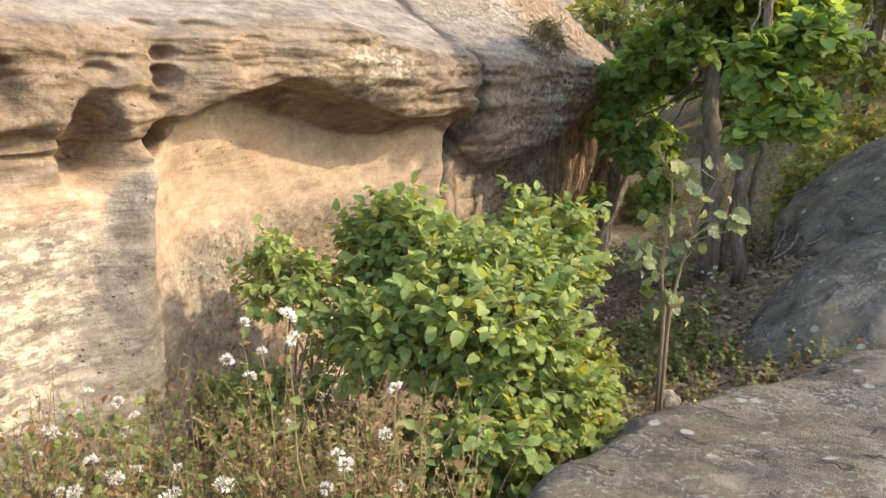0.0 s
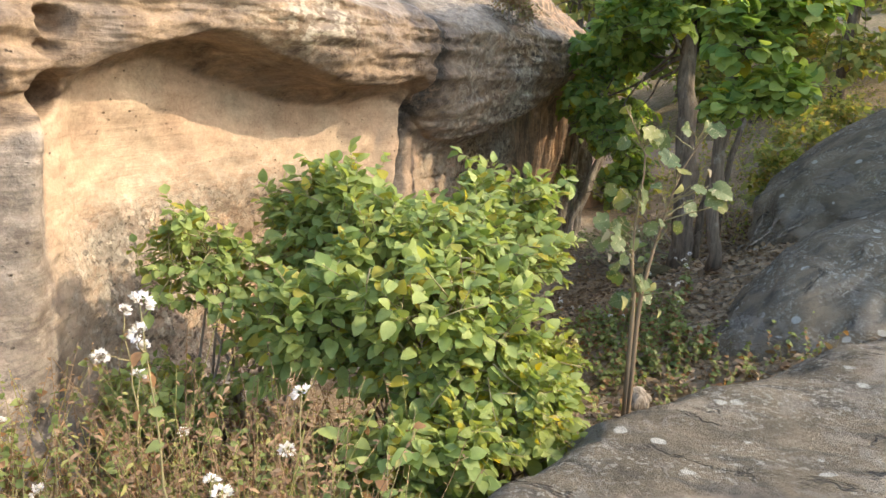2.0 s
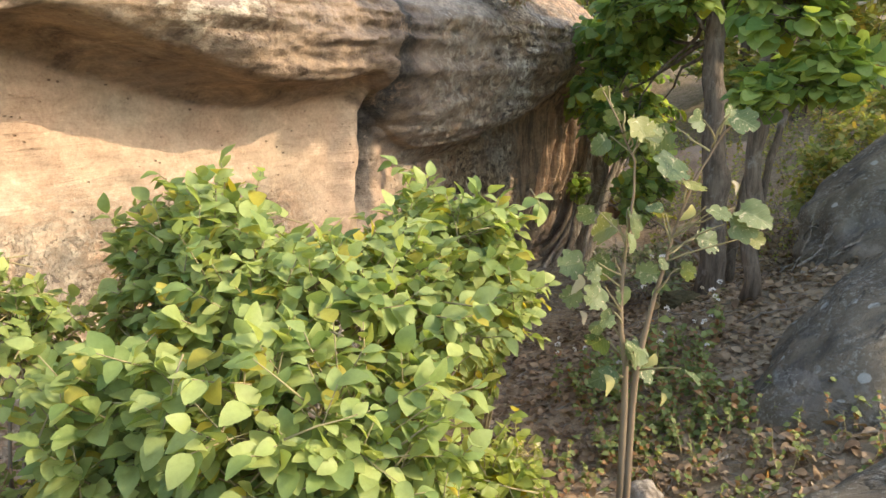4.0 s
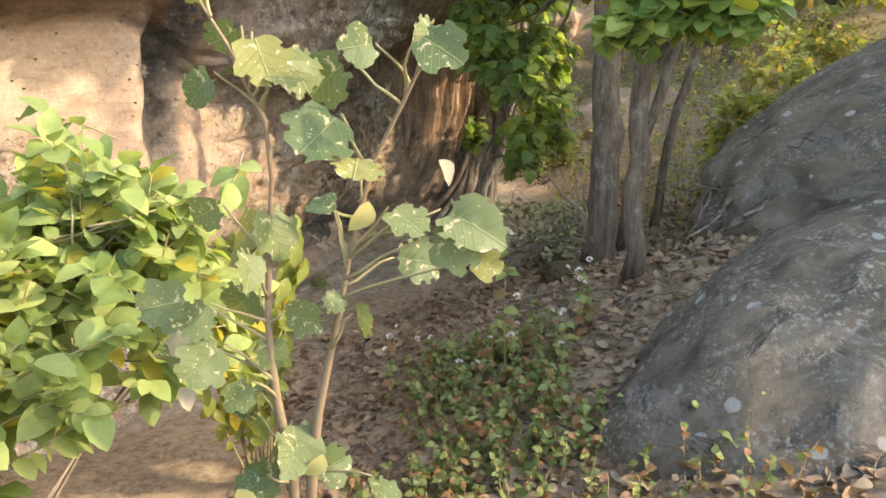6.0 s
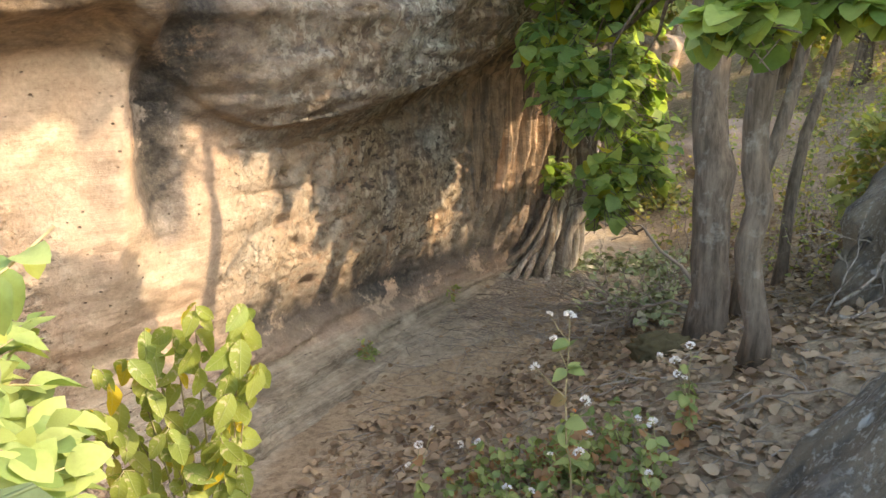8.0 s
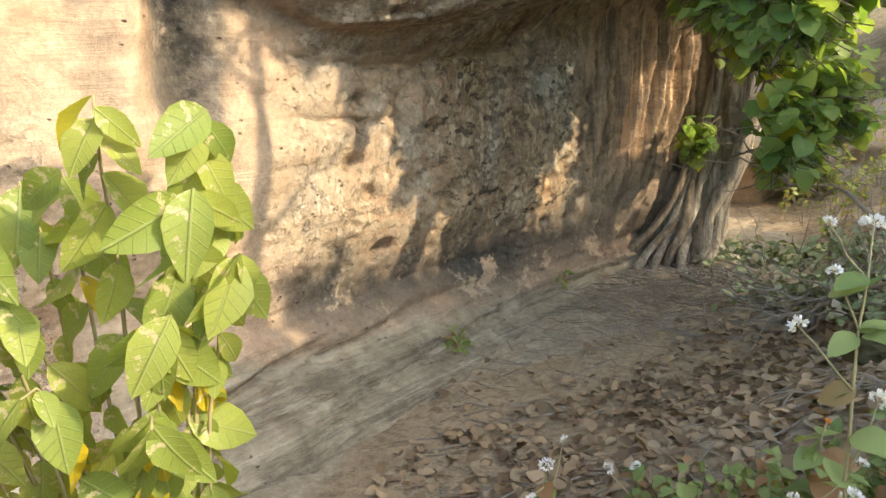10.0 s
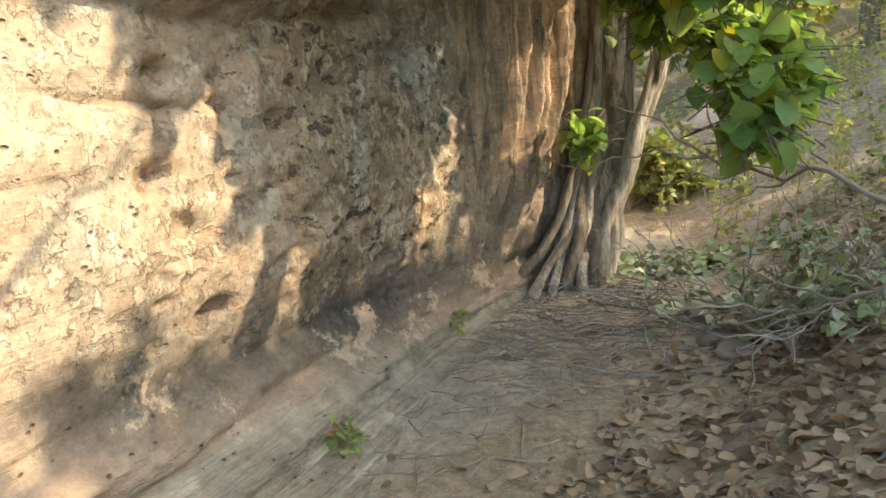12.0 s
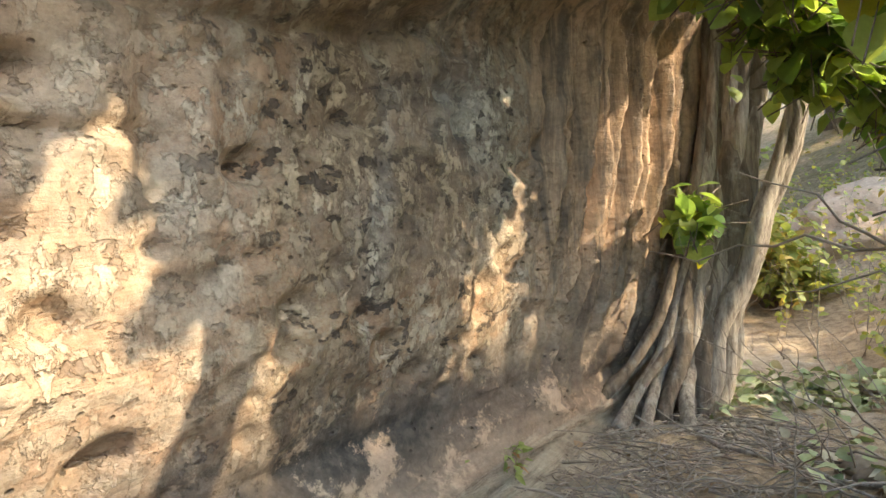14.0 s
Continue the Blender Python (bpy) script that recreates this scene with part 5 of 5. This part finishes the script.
def litter(count, single, seed):
    rng = np.random.default_rng(seed)
    root = tagged(thing("leaf_litter", "curled brown dry leaves scattered over the earth", "dry leaves"), kind="stuff")
    pts = []
    while len(pts) < count:
        x, y = rng.uniform(0.8, 5.5), rng.uniform(4.6, 12.5)
        off = (x + 2.1) * 0.866 - (y - 4.5) * 0.5
        dens = np.clip((off - np.interp(y, [7.5, 8.5, 9.2, 10, 10.7, 11.5], [0.3, 0.5, 0.85, 1.0, 1.22, 1.45])) * 4 + 0.1, 0.035, 1) * (1 if y < 10.6 else 0.7)
        if rng.random() < dens:
            pts.append((x, y, ground_at(x, y) + rng.uniform(0.008, 0.035)))
    at = np.array(pts)
    at = at[np.argsort(np.abs(at[:, 1] - 8.0) + np.abs(at[:, 0] - 2.0))]
    rot = turns(rng.normal(0, 1, (count, 3)) * [1, 1, 0.25], np.array([[0, 0, 1.0]]) + rng.normal(0, 0.35, (count, 3)))
    size = rng.uniform(0.03, 0.095, count)
    blades = [mesh_of("dry_leaf", *leaf_shape(w, fo, dr, False, True), M_LITTER) for w, fo, dr in ((0.6, 0.12, 0.22), (0.75, -0.1, -0.2), (0.5, 0.2, -0.15), (0.85, 0.06, 0.25))]
    leaf_parts(root, "dry_leaf", blades, at[:single], rot[:single], size[:single])
    v, f = spread(leaf_shape(0.7, 0.1, 0.2, False, True), at[single:], rot[single:], size[single:])
    part_mesh("dry_leaves", mesh_of("dry_leaves", v, f, M_LITTER), root, kind="stuff")


litter(12000, 300, 71)


def twig_litter(count, seed):
    rng = np.random.default_rng(seed)
    root = tagged(thing("twig_litter", "thin dry twigs scattered on the path and bank", "twigs"), kind="stuff")
    pieces = []
    for _ in range(count):
        x, y = (rng.uniform(0.9, 4.6), rng.uniform(5.2, 12.4)) if rng.random() < 0.6 else (rng.normal(2.2, 0.5), rng.normal(11.1, 0.6))
        a, l = rng.uniform(0, 6.28), rng.uniform(0.06, 0.3)
        x2, y2 = x + math.cos(a) * l, y + math.sin(a) * l
        pieces.append(tube(bent((x, y, ground_at(x, y) + 0.012), (x2, y2, ground_at(x2, y2) + rng.uniform(0.008, 0.04)), 0.006, 4, rng), np.linspace(0.0045, 0.002, 4) * rng.uniform(0.6, 1.4), 4))
    v, f = joined(pieces)
    part_mesh("dry_twig_mass", mesh_of("dry_twig_mass", v, f, M_TWIG), root, kind="stuff")


twig_litter(2200, 73)


def cut_leaves():
    rng = np.random.default_rng(72)
    root = tagged(thing("leaf_heap", "strewn pale green cut leaves on the path", "leaves"), kind="stuff")
    n = 520
    x, y = rng.normal(3.35, 0.42, n), rng.normal(12.15, 0.16, n)
    x[:140], y[:140] = rng.normal(3.35, 0.3, 140), rng.normal(10.9, 0.45, 140)
    at = np.stack([x, y, floor_z(x, y) + rng.uniform(0.01, 0.09, n)], 1)
    rot = turns(rng.normal(0, 1, (n, 3)) * [1, 1, 0.4], np.array([[0, 0, 1.0]]) + rng.normal(0, 0.5, (n, 3)))
    v, f = spread(OVAL, at, rot, rng.uniform(0.06, 0.12, n))
    part_mesh("cut_leaves", mesh_of("cut_leaves", v, f, M_CUT), root, kind="stuff")


cut_leaves()


weed_patch("dry_weeds", "tuft of dry grass rooted in a crack of the slab", 150, (1.6, 2.05, 1.95, 2.4), 0.13, 0.05, (M_DRY, M_DRY), 306, 5, 0.5, lift=0.43)


def stick(name, label, start, end, r, seed, forks=3, mat=None, group=""):
    """A dead branch with side twigs."""
    rng = np.random.default_rng(seed)
    base = np.asarray(start, float)
    root = thing(name, label, "branch", tuple(base), group)
    e = np.asarray(end, float) - base
    size = np.linalg.norm(e)
    main = bent((0, 0, 0), e, 0.022 * size, 12, rng)
    v, f = tube(main, np.linspace(r, r * 0.35, 12), 7)
    part_mesh("main_stem", mesh_of("main_stem", v, f, mat or M_TWIG), root)
    for k in range(forks):
        i = rng.integers(3, 11)
        d = (main[i] - main[i - 2])
        d = d / np.linalg.norm(d) + rng.normal(0, 0.55, 3)
        v, f = tube(bent(main[i], main[i] + d * size * rng.uniform(0.12, 0.4), 0.015 * size, 7, rng), np.linspace(r * 0.55, r * 0.15, 7), 5)
        part_mesh("side_twig", mesh_of("side_twig", v, f, mat or M_TWIG), root)
    return root


s_rng = np.random.default_rng(90)
PALE = "bare pale dead branch on the leaf-strewn floor"
for i in range(34):
    x, y = s_rng.uniform(1.3, 4.0), s_rng.uniform(6.8, 12.0)
    a, l = s_rng.uniform(0, 6.28), s_rng.uniform(0.25, 0.8)
    x2, y2 = x + math.cos(a) * l, y + math.sin(a) * l
    stick("fallen_branch", PALE, (x, y, ground_at(x, y) + 0.015), (x2, y2, ground_at(x2, y2) + s_rng.uniform(0.01, 0.06)), s_rng.uniform(0.004, 0.009), 400 + i, 2, group="fallen branches")
# the brush heap between the stout tree and the path
for i in range(30):
    x, y = s_rng.uniform(2.9, 3.7), s_rng.uniform(9.3, 11.0)
    a, l = s_rng.uniform(0, 6.28), s_rng.uniform(0.5, 1.3)
    z = ground_at(x, y)
    stick("brush_branch", "tangled bare branch in a heap of cut brush", (x, y, z + s_rng.uniform(0, 0.25)), (x + math.cos(a) * l, y + math.sin(a) * l * 0.7, z + s_rng.uniform(0.05, 0.75)), s_rng.uniform(0.003, 0.009), 450 + i, 6, group="brush heap")
# the heap in front of the dark boulder
for i in range(18):
    x, y = s_rng.uniform(3.8, 4.9), s_rng.uniform(7.9, 8.7)
    a, l = s_rng.uniform(-0.6, 2.6), s_rng.uniform(0.5, 1.1)
    z = ground_at(x, y)
    stick("brush_branch", "bleached forked branch leaning on the boulder", (x, y, z + s_rng.uniform(0, 0.2)), (x + math.cos(a) * l, y + 0.3 * math.sin(a) * l, z + s_rng.uniform(0.15, 0.6)), s_rng.uniform(0.007, 0.016), 500 + i, 5, M_ROOT, group="brush heap")
stick("brush_branch", "long grey branch leaning from the stout tree", (3.5, 9.14, -0.95), (2.95, 10.9, -0.6), 0.016, 560, 6)
stick("brush_branch", "long grey branch leaning from the stout tree", (3.45, 9.14, -1.05), (2.8, 10.3, -1.35), 0.013, 561, 6)
stick("fallen_branch", "crooked pale branch lying across the path", (2.48, 11.48, -1.64), (2.93, 10.5, -1.6), 0.014, 570, 4, M_ROOT)
stick("fallen_branch", "crooked pale branch lying across the path", (2.90, 10.48, -1.6), (3.42, 11.05, -1.4), 0.013, 571, 4, M_ROOT)
stick("fallen_branch", "thin straight straw standing in the path", (2.54, 10.38, -1.68), (2.60, 10.62, -1.22), 0.006, 572, 0, M_ROOT)
for i in range(12):
    x, y = s_rng.uniform(2.9, 3.7), s_rng.uniform(9.9, 11.1)
    size = (s_rng.uniform(0.05, 0.13), s_rng.uniform(0.05, 0.11), s_rng.uniform(0.04, 0.07))
    tagged(boulder("stone", (x, y, ground_at(x, y) + 0.02), size, (0, 0, s_rng.uniform(0, 180)), 30 + i, "brown stone beside the trodden path", M_STONE, 0.3, 3, 1.8), group="stones beside the path")
boulder("stone", (2.82, 8.25, -1.33), (0.2, 0.17, 0.16), (0, 0, 30), 11, "small mossy stone among dry leaves", M_MOSS, 0.4, 4, 2.6)
boulder("stone", (3.15, 8.75, -1.2), (0.22, 0.18, 0.13), (0, 0, 10), 12, "mossy stone beside the stout tree", M_MOSS, 0.4, 4, 2.6)
boulder("stone", (3.0, 8.0, -1.2), (0.16, 0.14, 0.12), (0, 0, 70), 13, "small mossy stone among dry leaves", M_MOSS, 0.4, 4, 2.6)
boulder("stone", (1.75, 5.05, -0.98), (0.12, 0.09, 0.09), (0, 0, 70), 14, "small pale stone at the slab's rim", M_ROOT, 0.25, 3)
